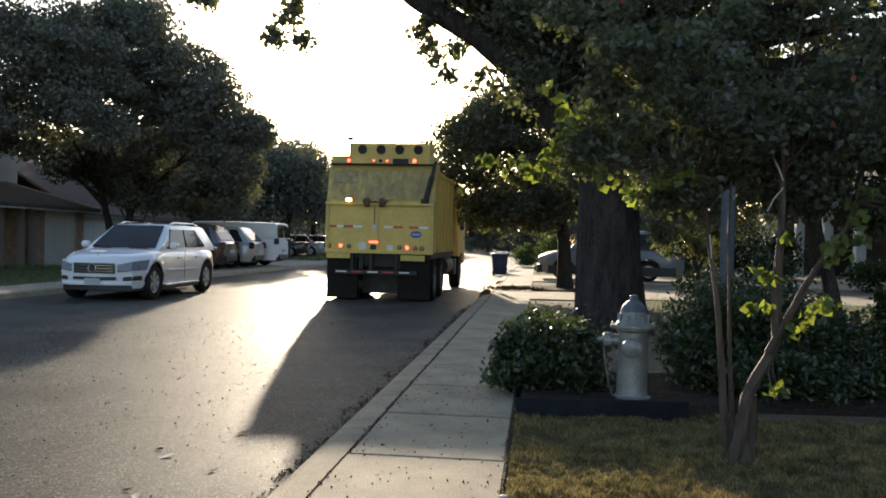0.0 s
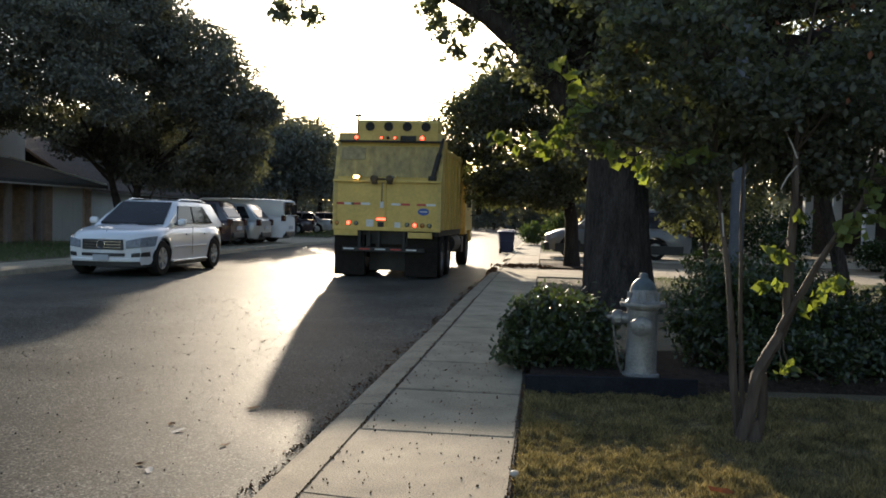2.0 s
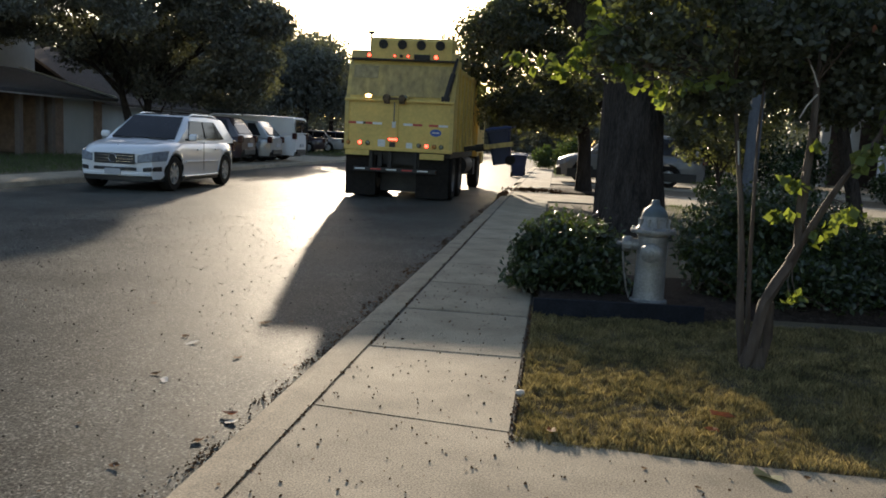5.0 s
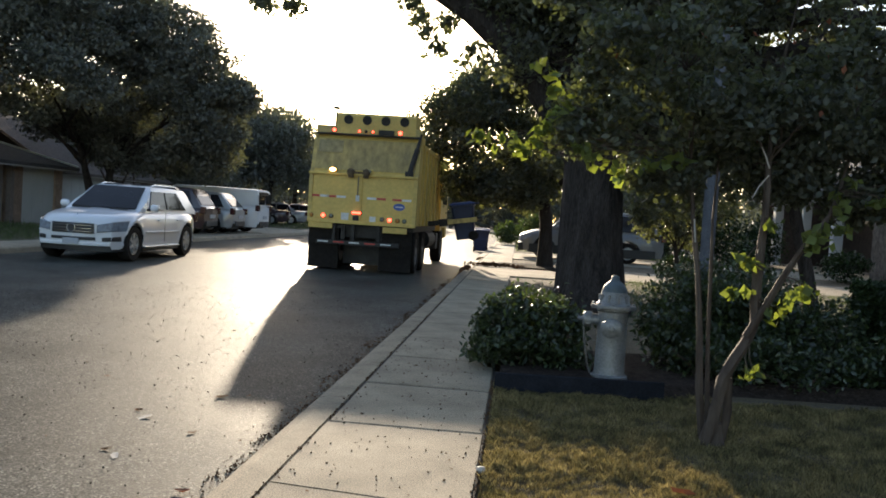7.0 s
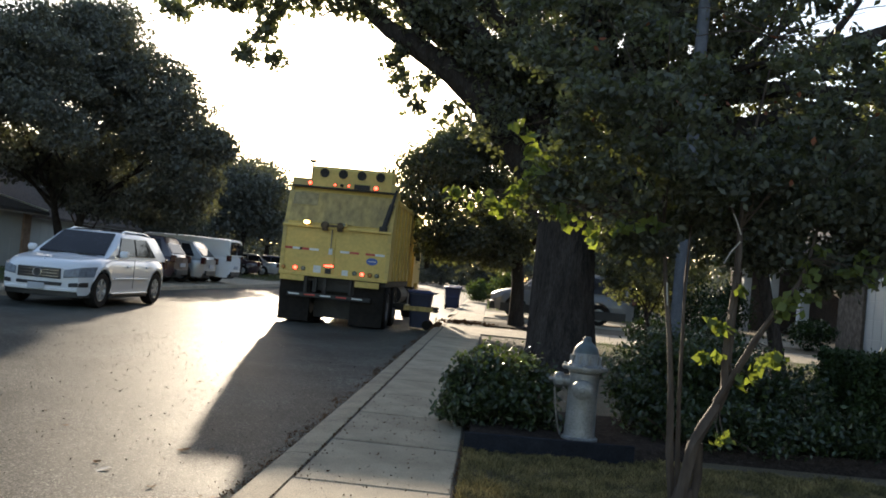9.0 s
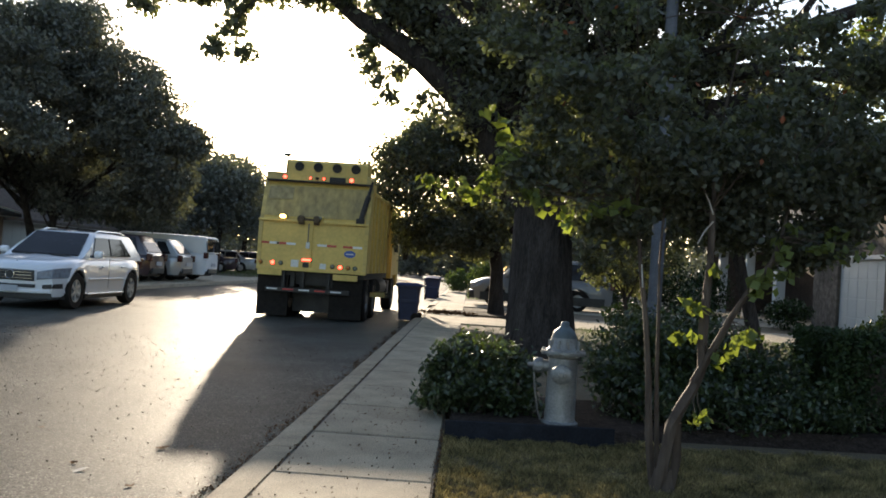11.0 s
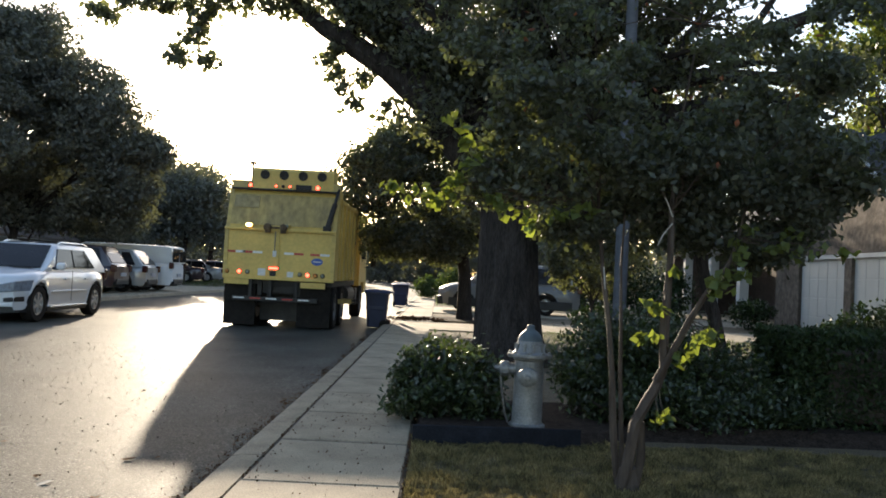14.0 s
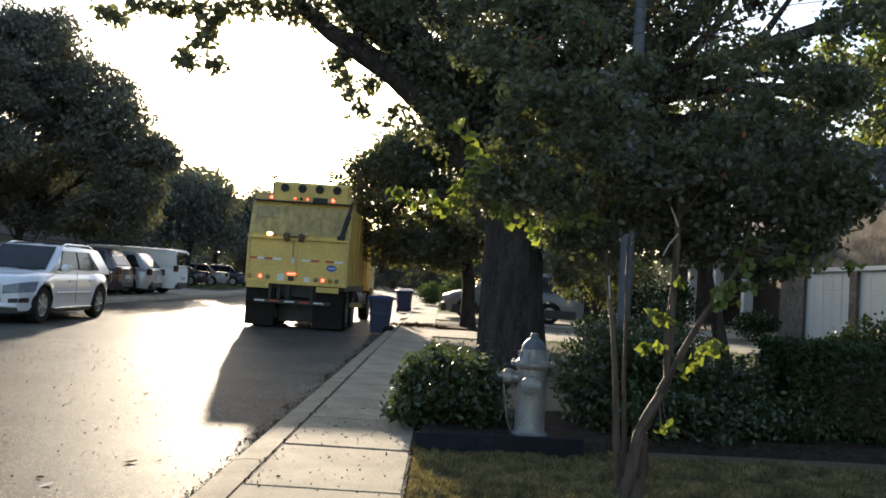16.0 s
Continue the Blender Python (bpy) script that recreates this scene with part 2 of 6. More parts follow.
# ---- mesh building ----
class Mesh:
    def __init__(self):
        self.v, self.f = [], []

    def add(self, verts, faces, m=None):
        n = len(self.v)
        self.v.extend(tuple(m @ Vector(p)) if m else tuple(p) for p in verts)
        self.f.extend(tuple(n + i for i in f) for f in faces)
        return self

    def box(self, x0, y0, z0, x1, y1, z1, b=0.0, m=None):
        if b <= 0:
            vs = [(x, y, z) for z in (z0, z1) for y in (y0, y1) for x in (x0, x1)]
            fs = [(0, 2, 3, 1), (4, 5, 7, 6), (0, 1, 5, 4), (2, 6, 7, 3), (0, 4, 6, 2), (1, 3, 7, 5)]
            return self.add(vs, fs, m)
        bm = bmesh.new()
        bmesh.ops.create_cube(bm, size=1)
        for v in bm.verts:
            v.co = Vector((x0 + (v.co.x + .5) * (x1 - x0), y0 + (v.co.y + .5) * (y1 - y0), z0 + (v.co.z + .5) * (z1 - z0)))
        bmesh.ops.bevel(bm, geom=bm.edges[:], offset=b, segments=2, affect="EDGES", profile=0.5)
        bm.verts.index_update()
        self.add([v.co for v in bm.verts], [[v.index for v in f.verts] for f in bm.faces], m)
        bm.free()
        return self

    def tube(self, pts, radii, seg=10, caps=True, wob=0.0):
        pts = [Vector(p) for p in pts]
        vs, fs = [], []
        up = Vector((0.123, 0.31, 0.94))
        for i, p in enumerate(pts):
            d = (pts[min(i + 1, len(pts) - 1)] - pts[max(i - 1, 0)]).normalized()
            a = d.cross(up)
            if a.length < 0.1:
                a = d.cross(Vector((1, 0, 0)))
            a.normalize()
            c = d.cross(a)
            for k in range(seg):
                t = 2 * math.pi * k / seg
                r = radii[i] * (1 + wob * (noise.noise(p * 2.3 + Vector((math.cos(t), math.sin(t), 0)) * 1.7)))
                vs.append(p + (a * math.cos(t) + c * math.sin(t)) * r)
        for i in range(len(pts) - 1):
            for k in range(seg):
                k2 = (k + 1) % seg
                fs.append((i * seg + k, i * seg + k2, (i + 1) * seg + k2, (i + 1) * seg + k))
        if caps:
            fs.append(tuple(range(seg)))
            fs.append(tuple(range(len(vs) - seg, len(vs)))[::-1])
        return self.add(vs, fs)

    def lathe(self, prof, seg=24, m=None, caps=True):
        """prof: (radius, height) pairs about the z axis."""
        vs, fs = [], []
        for r, h in prof:
            for k in range(seg):
                t = 2 * math.pi * k / seg
                vs.append((r * math.cos(t), r * math.sin(t), h))
        for i in range(len(prof) - 1):
            for k in range(seg):
                k2 = (k + 1) % seg
                fs.append((i * seg + k, i * seg + k2, (i + 1) * seg + k2, (i + 1) * seg + k))
        if caps:
            fs.append(tuple(range(seg))[::-1])
            fs.append(tuple(range(len(vs) - seg, len(vs))))
        return self.add(vs, fs, m)

    def prism(self, poly, a, b, axis="x", m=None):
        """A polygon swept from a to b along an axis: poly is (y, z) for x, (x, z) for y, (x, y) for z."""
        def at(p, d):
            return {"x": (d, p[0], p[1]), "y": (p[0], d, p[1]), "z": (p[0], p[1], d)}[axis]
        n = len(poly)
        vs = [at(p, a) for p in poly] + [at(p, b) for p in poly]
        fs = [tuple(range(n))[::-1], tuple(range(n, 2 * n))] + [(i, (i + 1) % n, n + (i + 1) % n, n + i) for i in range(n)]
        return self.add(vs, fs, m)


def link(name, me_, material, smooth=False, fix=True):
    me = bpy.data.meshes.new(name)
    me.from_pydata([tuple(v) for v in me_.v], [], me_.f)
    if fix:
        bm = bmesh.new()
        bm.from_mesh(me)
        bmesh.ops.recalc_face_normals(bm, faces=bm.faces[:])
        bm.to_mesh(me)
        bm.free()
    me.materials.append(material)
    if smooth:
        me.shade_smooth()
        me.set_sharp_from_angle(angle=radians(38))
    return new(name, me)


def part(name, m, material, parent, label="", smooth=False, at=None):
    ob = link(name, m, material, smooth)
    ob.parent = parent
    if at is not None:
        ob.matrix_basis = at
    if label:
        tagged(ob, label)
    return ob


def thing(name, label, category, at=None, group="", kind=""):
    e = new(name)
    e.empty_display_size = 0.2
    if at is not None:
        e.matrix_basis = at
    return tagged(e, label, category, group, kind)


def solid(name, m, material, label, category="", kind="", group="", smooth=False, at=None):
    ob = link(name, m, material, smooth)
    if at is not None:
        ob.matrix_basis = at
    return tagged(ob, label, category, group, kind)


def leaf_mesh(name, centres, size, material, droop=0.3, vary=0.4, up=0.0, aspect=0.55):
    """Many leaves: a pointed folded blade of two faces about each centre."""
    n = len(centres)
    c = np.asarray(centres, dtype=np.float64)
    d = NR.normal(size=(n, 3))
    d[:, 2] -= droop
    d /= np.linalg.norm(d, axis=1)[:, None]
    q = NR.normal(size=(n, 3))
    q[:, 2] *= 1 - up
    s = np.cross(d, q)
    s /= np.linalg.norm(s, axis=1)[:, None] + 1e-9
    nn = np.cross(d, s)
    L = size * (1 + vary * (NR.random(n) * 2 - 1))
    a = c - d * (L * 0.5)[:, None]
    b = c + d * (L * 0.5)[:, None]
    w = (L * aspect * 0.5)[:, None]
    fold = (L * 0.1)[:, None]
    p = c + s * w + nn * fold
    r = c - s * w + nn * fold
    v = np.stack([a, p, b, r], axis=1).reshape(-1, 3)
    i = np.arange(n) * 4
    f = np.concatenate([np.stack([i, i + 1, i + 2], 1), np.stack([i, i + 2, i + 3], 1)])
    me = bpy.data.meshes.new(name)
    me.vertices.add(len(v))
    me.vertices.foreach_set("co", v.ravel())
    me.loops.add(f.size)
    me.loops.foreach_set("vertex_index", f.ravel().astype(np.int32))
    me.polygons.add(len(f))
    me.polygons.foreach_set("loop_start", np.arange(0, f.size, 3, dtype=np.int32))
    me.polygons.foreach_set("loop_total", np.full(len(f), 3, dtype=np.int32))
    me.update(calc_edges=True)
    me.materials.append(material)
    return new(name, me)


def blob_points(blobs, n, shell=0.55):
    """Points in blobs (x, y, z, rx, ry, rz): denser towards the rim, so that outlines are uneven."""
    b = np.asarray(blobs, dtype=np.float64)
    vol = (b[:, 3] * b[:, 4] * b[:, 5]) ** 0.75
    k = NR.choice(len(b), size=n, p=vol / vol.sum())
    d = NR.normal(size=(n, 3))
    d /= np.linalg.norm(d, axis=1)[:, None]
    r = NR.random(n) ** shell
    r *= 1 + 0.16 * NR.normal(size=n)
    return b[k, :3] + d * r[:, None] * b[k, 3:]


def split_blobs(blobs, k, size, rng):
    """Each large blob becomes k small clumps near its surface."""
    out = []
    for x, y, z, rx, ry, rz in blobs:
        for _ in range(k):
            d = Vector((rng.gauss(0, 1), rng.gauss(0, 1), rng.gauss(0, 1))).normalized()
            s = 0.45 + 0.55 * rng.random() ** 0.5
            q = size * (0.6 + 0.8 * rng.random())
            out.append((x + d.x * rx * s, y + d.y * ry * s, z + d.z * rz * s, q, q, q * 0.7))
    return out


def limb(m, a, b, r0, r1, rng, steps=5, sag=0.12, seg=7):
    a, b = Vector(a), Vector(b)
    pts, rad = [], []
    L = (b - a).length
    for i in range(steps + 1):
        t = i / steps
        p = a.lerp(b, t)
        p.z += math.sin(t * math.pi) * L * sag
        if 0 < i < steps:
            p += Vector((rng.gauss(0, 1), rng.gauss(0, 1), rng.gauss(0, 1))) * L * 0.035
        pts.append(p)
        rad.append(r0 + (r1 - r0) * t)
    m.tube(pts, rad, seg, wob=0.15)
    return pts


# ---- ground, road, walks ----
def ground():
    m = Mesh()
    xs = [-900, -120, -30, -12.2, -10.98, -10.96, -1.22, -1.2, -0.1, 6, 30, 120, 900]
    zs = [0, 0, 0, -0.01, -0.02, -0.2, -0.2, -0.03, -0.03, 0, 0, 0, 0]
    ys = [-200, -30, 0, 20, 40, 80, 160, 400, 1500]
    vs = [(x, y, z) for y in ys for x, z in zip(xs, zs)]
    n = len(xs)
    fs = [(j * n + i, j * n + i + 1, (j + 1) * n + i + 1, (j + 1) * n + i) for j in range(len(ys) - 1) for i in range(n - 1)]
    m.add(vs, fs)
    solid("ground", m, SOIL, "dry brown and green lawn soil beside the street", "ground", "structure")
    r = Mesh()
    xs2 = [-10.95 + 0.4 * i for i in range(25)]
    xs2[-1] = -1.25
    ys2 = [-30 + 5 * j for j in range(60)]
    vs = [(x, y, ROAD + 0.01 * noise.noise(Vector((x * 0.3, y * 0.2, 0)))) for y in ys2 for x in xs2]
    n = len(xs2)
    r.add(vs, [(j * n + i, j * n + i + 1, (j + 1) * n + i + 1, (j + 1) * n + i) for j in range(len(ys2) - 1) for i in range(n - 1)])
    solid("road", r, ASPHALT, "worn grey asphalt street lit by a low sun", "road", "structure", smooth=True)


KERB_PROF = [(-1.115, -0.16), (-1.115, 0.0), (-1.25, -0.002), (-1.315, -0.018), (-1.35, -0.06), (-1.375, -0.13), (-1.39, -0.16)]
GUT = [(-1.115, -0.16), (-1.115, -0.02), (-1.25, -0.075), (-1.34, -0.112), (-1.375, -0.125), (-1.39, -0.13), (-1.39, -0.16)]


def slab(parent, x0, y0, x1, y1, top, base_mesh={}, tilt=0.0, name="slab", material=None):
    key = (round(x1 - x0, 3), round(y1 - y0, 3), name)
    if key not in base_mesh:
        b = 0.008
        a, c = (x1 - x0) / 2, (y1 - y0) / 2
        m = Mesh()
        ring = [(-a, -c, -0.1), (a, -c, -0.1), (a, c, -0.1), (-a, c, -0.1), (-a, -c, -b), (a, -c, -b), (a, c, -b), (-a, c, -b),
                (-a + b, -c + b, 0), (a - b, -c + b, 0), (a - b, c - b, 0), (-a + b, c - b, 0)]
        fs = [(i + k, (i + 1) % 4 + k, (i + 1) % 4 + k + 4, i + k + 4) for k in (0, 4) for i in range(4)] + [(8, 9, 10, 11)]
        m.add(ring, fs)
        o = part(name, m, material or CONCRETE, parent)
        base_mesh[key] = o.data
    else:
        o = new(name, base_mesh[key])
        o.parent = parent
    o.matrix_basis = pose((x0 + x1) / 2, (y0 + y1) / 2, top, tilt, tilt * 0.6, 0)
    return o


def walks():
    kerb = thing("kerb", "pale concrete kerb along the asphalt street", "kerb", kind="structure")
    y = -8.6
    while y < 160:
        prof = GUT if 20.2 < y + 1.8 < 27 else KERB_PROF
        m = Mesh()
        m.prism(prof, y + 0.006, y + 3.654, "y")
        part("kerb_stone", m, KERB, kerb)
        y += 3.66
    lk = thing("kerb", "concrete kerb on the far side of the street", "kerb", kind="structure")
    m = Mesh()
    m.prism([(-10.99, -0.2), (-10.99, 0.0), (-10.9, 0.0), (-10.86, -0.02), (-10.82, -0.13), (-10.82, -0.2)], -20, 160, "y")
    part("kerb_stone", m, KERB, lk)
    bed = Mesh().box(-1.112, -10, -0.12, -0.165, 60, -0.007)
    solid("joint", bed, JOINT, "dark dirt in the joints of the concrete walk", "joint", "structure")
    walk_r = thing("pavement", "pale concrete walk of square slabs along the kerb", "pavement", kind="structure")
    y = 5.38 - 1.22 * 1
    i = 0
    while y < 58:
        if y > 4.2 and not (19.6 < y < 22.5):
            gap = 0.017 if y < 9 else 0.011
            slab(walk_r, -1.098, y + gap, -0.18, y + 1.22 - gap, 0.0 + R.uniform(-0.003, 0.003), tilt=R.uniform(-0.12, 0.12))
        y += 1.22
    drive = thing("driveway", "pale concrete front driveway beside the dry lawn", "driveway", kind="structure")
    m = Mesh().prism([(-1.098, 4.222), (-0.18, 4.097), (-0.18, 5.366), (-1.098, 5.366)], -0.1, 0.0, "z")
    part("slab", m, CONCRETE, walk_r)
    m = Mesh().prism([(-1.098, 0.9), (2.3, 0.9), (2.3, 3.95), (0.6, 3.96), (-0.1, 4.03), (-0.18, 4.078), (-1.098, 4.203)], -0.1, 0.0, "z")
    part("slab", m, CONCRETE, drive)
    slab(drive, -1.098, -2.2, 2.3, 0.89, 0.0)
    for k in range(3):
        slab(drive, 2.31 + 3.0 * k, 0.9, 5.3 + 3.0 * k, 3.95, 0.001 * k)
        slab(drive, 2.31 + 3.0 * k, -2.2, 5.3 + 3.0 * k, 0.89, 0.001 * k)
    drive2 = thing("driveway", "pale concrete driveway crossing to the brick house", "driveway", kind="structure")
    for k in range(4):
        slab(drive2, -1.09 + 3.1 * k, 19.6 + (0.9 if k > 0 else 0), 2.0 + 3.1 * k, 22.6 if k == 0 else 24.6, 0.004 + 0.001 * k)
    drive3 = thing("driveway", "concrete driveway under the parked pale car", "driveway", kind="structure")
    for k in range(4):
        slab(drive3, -0.17 + 3.0 * k, 28.4, 2.82 + 3.0 * k, 33.5, 0.004 + 0.001 * k)
    lw = thing("pavement", "concrete walk across the street", "pavement", kind="structure")
    y = 0
    while y < 70:
        slab(lw, -12.2, y + 0.006, -11.0, y + 1.5 - 0.006, 0.004)
        y += 1.5
    ld = thing("driveway", "concrete driveway in front of the far garage", "driveway", kind="structure")
    for (y0, y1) in ((29.0, 34.45), (34.5, 46.0)):
        slab(ld, -18.4, y0, -12.21, y1, 0.006)


def grass_blades(name, label, n, area, h, material, inside=None):
    x0, y0, x1, y1, z = area
    p = np.stack([NR.uniform(x0, x1, n), NR.uniform(y0, y1, n)], 1)
    if inside is not None:
        p = p[inside(p[:, 0], p[:, 1])]
    n = len(p)
    a = NR.uniform(0, 2 * np.pi, n)
    tuft = np.sin(p[:, 0] * 31 + 3 * np.sin(p[:, 1] * 9)) * np.sin(p[:, 1] * 27 + 3 * np.sin(p[:, 0] * 11))
    tuft += 0.8 * np.sin(p[:, 0] * 7.3 + 1.0) * np.sin(p[:, 1] * 8.1 + 2 * np.sin(p[:, 0] * 3))
    hh = h * NR.uniform(0.35, 1.25, n) * np.clip(1 + 0.62 * tuft, 0.22, 2.2)
    lean = NR.normal(0, 0.3, (n, 2)) * hh[:, None]
    w = 0.0005 + 0.0009 * NR.random(n) + h * 0.008
    dx, dy = np.cos(a) * w, np.sin(a) * w
    z0 = np.full(n, z - 0.01)
    mid = 0.55
    v = np.stack([np.stack([p[:, 0] - dx, p[:, 1] - dy, z0], 1), np.stack([p[:, 0] + dx, p[:, 1] + dy, z0], 1),
                  np.stack([p[:, 0] + lean[:, 0] * 0.35 + dx * .8, p[:, 1] + lean[:, 1] * 0.35 + dy * .8, z0 + hh * mid], 1),
                  np.stack([p[:, 0] + lean[:, 0], p[:, 1] + lean[:, 1], z0 + hh], 1)], 1).reshape(-1, 3)
    i = np.arange(n) * 4
    f = np.concatenate([np.stack([i, i + 1, i + 2], 1), np.stack([i, i + 2, i + 3], 1)])
    me = bpy.data.meshes.new(name)
    me.vertices.add(len(v))
    me.vertices.foreach_set("co", v.ravel())
    me.loops.add(f.size)
    me.loops.foreach_set("vertex_index", f.ravel().astype(np.int32))
    me.polygons.add(len(f))
    me.polygons.foreach_set("loop_start", np.arange(0, f.size, 3, dtype=np.int32))
    me.polygons.foreach_set("loop_total", np.full(len(f), 3, dtype=np.int32))
    me.update(calc_edges=True)
    me.materials.append(material)
    tagged(new(name, me), label, "grass", "", "stuff")


def lawns():
    grass_blades("grass", "dry yellow-brown lawn beside the walk", 400000, (-0.15, 3.97, 5.2, 7.0, 0.0), 0.028, GRASS)
    grass_blades("grass", "green lawn behind the shrubs", 40000, (1.6, 8.8, 9.5, 20.3, 0.0), 0.06, LAWN)
    grass_blades("grass", "bright green lawn strip beside the far walk", 15000, (-0.1, 35.0, 8, 48, 0.0), 0.12, LAWN)
    grass_blades("grass", "green lawn across the street", 30000, (-18.4, 14.0, -12.25, 29.0, 0.0), 0.1, LAWN)
    grass_blades("grass", "green lawn strip beyond the parked van", 12000, (-20, 46.2, -12.25, 75, 0.0), 0.14, LAWN)


# ---- trees ----
def tree(name, label, trunk_pts, trunk_r, blobs, n, leaf, material, bark, seed, clumps=9, csize=0.7, extra=None, seg=14, limbs=True, shell=0.5):
    rng = random.Random(seed)
    t = thing(name, label, "tree", pose(*trunk_pts[0]))
    off = Vector(trunk_pts[0])
    m = Mesh()
    m.tube([Vector(p) - off for p in trunk_pts], trunk_r, seg, wob=0.16)
    part("trunk", m, bark, t, smooth=True)
    small = split_blobs(blobs, clumps, csize, rng)
    top = Vector(trunk_pts[-1])
    if limbs:
        lm = Mesh()
        for b in blobs:
            c = Vector(b[:3])
            s = Vector(trunk_pts[-1]).lerp(Vector(trunk_pts[-2]), rng.random() * 0.5)
            r0 = trunk_r[-1] * (0.45 + 0.25 * rng.random())
            pts = limb(lm, s - off, c - off, r0, r0 * 0.3, rng)
            for q in split_blobs([b], 4, 0.3, rng):
                limb(lm, pts[3], Vector(q[:3]) - off, r0 * 0.32, 0.012, rng, 4, 0.05, 5)
        tagged(part("limb", lm, bark, t, smooth=True), kind="stuff")
    pts = blob_points(small, n, shell) - np.array(off)
    o = leaf_mesh("crown", pts, leaf, material)
    o.parent = t
    tagged(o, kind="stuff")
    return t


def main_tree():
    blobs = [(0.9, 13.2, 5.6, 0.8, 1.0, 0.5), (1.8, 12.6, 4.6, 1.6, 1.6, 1.2), (-0.7, 13.3, 5.9, 0.9, 1.2, 0.45),
             (3.5, 13, 4.4, 1.7, 1.7, 1.2), (6.9, 13.5, 6.8, 1.0, 1.0, 0.5), (3.0, 12.6, 2.3, 0.9, 0.6, 0.35), (5.0, 12.6, 3.9, 0.8, 0.7, 0.5), (5.6, 12.8, 4.5, 0.7, 0.6, 0.3), (-1.2, 12.8, 5.2, 0.6, 0.5, 0.3), (-2.0, 12.9, 5.5, 0.7, 0.5, 0.3), (2.2, 13.5, 6.6, 2.4, 2.2, 1.2),
             (-1.2, 14.5, 6.6, 1.9, 1.8, 1.0), (-3.2, 13.6, 6.6, 1.5, 1.6, 0.9), (-4.5, 13.0, 6.1, 1.0, 1.1, 0.6),
             (5, 14, 7.9, 2.0, 2.0, 0.9), (1, 11.5, 6.5, 1.4, 1.3, 0.8), (2.6, 11.6, 6.2, 1.0, 1.0, 0.7),
             (0.25, 12.6, 3.75, 0.8, 0.9, 0.6), (1.6, 12.4, 3.3, 0.9, 0.8, 0.55), (-0.3, 12.8, 4.5, 0.45, 0.5, 0.22), (2.3, 12.6, 2.0, 0.7, 0.4, 0.25), (2.9, 12.8, 3.4, 1.0, 0.9, 0.7), (4.6, 13.0, 3.5, 1.0, 1.0, 0.6),
             (5.3, 12.8, 3.0, 0.7, 0.7, 0.36), (4.3, 12.8, 2.9, 0.8, 0.7, 0.36), (3.2, 12.4, 2.9, 0.9, 0.8, 0.4), (5.0, 12.4, 3.1, 0.7, 0.7, 0.45), (1.2, 13.8, 3.9, 1.0, 0.8, 0.5), (2.6, 14, 4.2, 1.2, 0.8, 0.7),
             (1.3, 12.0, 4.9, 0.9, 0.6, 0.7), (2.2, 11.8, 5.3, 1.0, 0.7, 0.7), (3.0, 12.0, 4.7, 0.9, 0.7, 0.6), (0.6, 12.2, 4.4, 0.7, 0.6, 0.5), (2.0, 12.0, 4.1, 0.9, 0.6, 0.5),
             (0.9, 12.2, 3.0, 0.6, 0.5, 0.3), (2.2, 12.2, 2.75, 0.7, 0.6, 0.3)]
    t = tree("oak_tree", "broad old oak with grooved dark trunk beside the hydrant",
             [(1.06, 13, -0.05), (1.06, 13, 0.35), (1.02, 13, 1.1), (1.0, 13, 2.1), (1.0, 13, 3.0)], [0.66, 0.52, 0.455, 0.44, 0.46],
             blobs, 80000, 0.1, OAK, BARK, 3, clumps=18, csize=0.46)
    off = Vector((1.06, 13, -0.05))
    rng = random.Random(5)
    m = Mesh()
    big = [[(0.95, 13, 2.2), (0.5, 13, 2.8), (0.09, 13, 3.36), (-0.38, 13, 3.87), (-0.94, 13, 4.32), (-1.48, 13, 4.64), (-1.94, 13, 4.9), (-2.4, 13.1, 5.25), (-2.8, 13.2, 5.8), (-3.1, 13.3, 6.5)],
           [(1.1, 13, 2.7), (1.9, 13, 3.6), (3.0, 13, 4.4), (4.06, 13, 4.88), (4.89, 13, 5.24), (5.9, 13, 5.66), (7.4, 13, 6.3)],
           [(4.2, 13, 4.93), (4.6, 13.0, 5.3), (5.0, 13.1, 5.9)], [(1.0, 13, 2.8), (0.9, 13.1, 4.2), (1.3, 13.2, 6.0)],
           [(0.3, 13, 3.1), (-0.1, 13.1, 4.1), (-0.7, 13.1, 4.95), (-1.2, 13.1, 5.9)],
           [(3.2, 13, 4.5), (3.62, 13, 5.11), (3.9, 13, 5.43), (4.2, 13, 5.9)], [(-1.48, 13, 4.64), (-1.6, 12.9, 5.1), (-2.0, 12.8, 5.9)]]
    for pts, r0, r1 in zip(big, (0.36, 0.24, 0.1, 0.25, 0.17, 0.1, 0.1), (0.05, 0.06, 0.04, 0.08, 0.05, 0.04, 0.03)):
        k = len(pts)
        m.tube([Vector(p) - off for p in pts], [r0 + (r1 - r0) * (i / (k - 1)) ** 0.8 for i in range(k)], 10, wob=0.2)
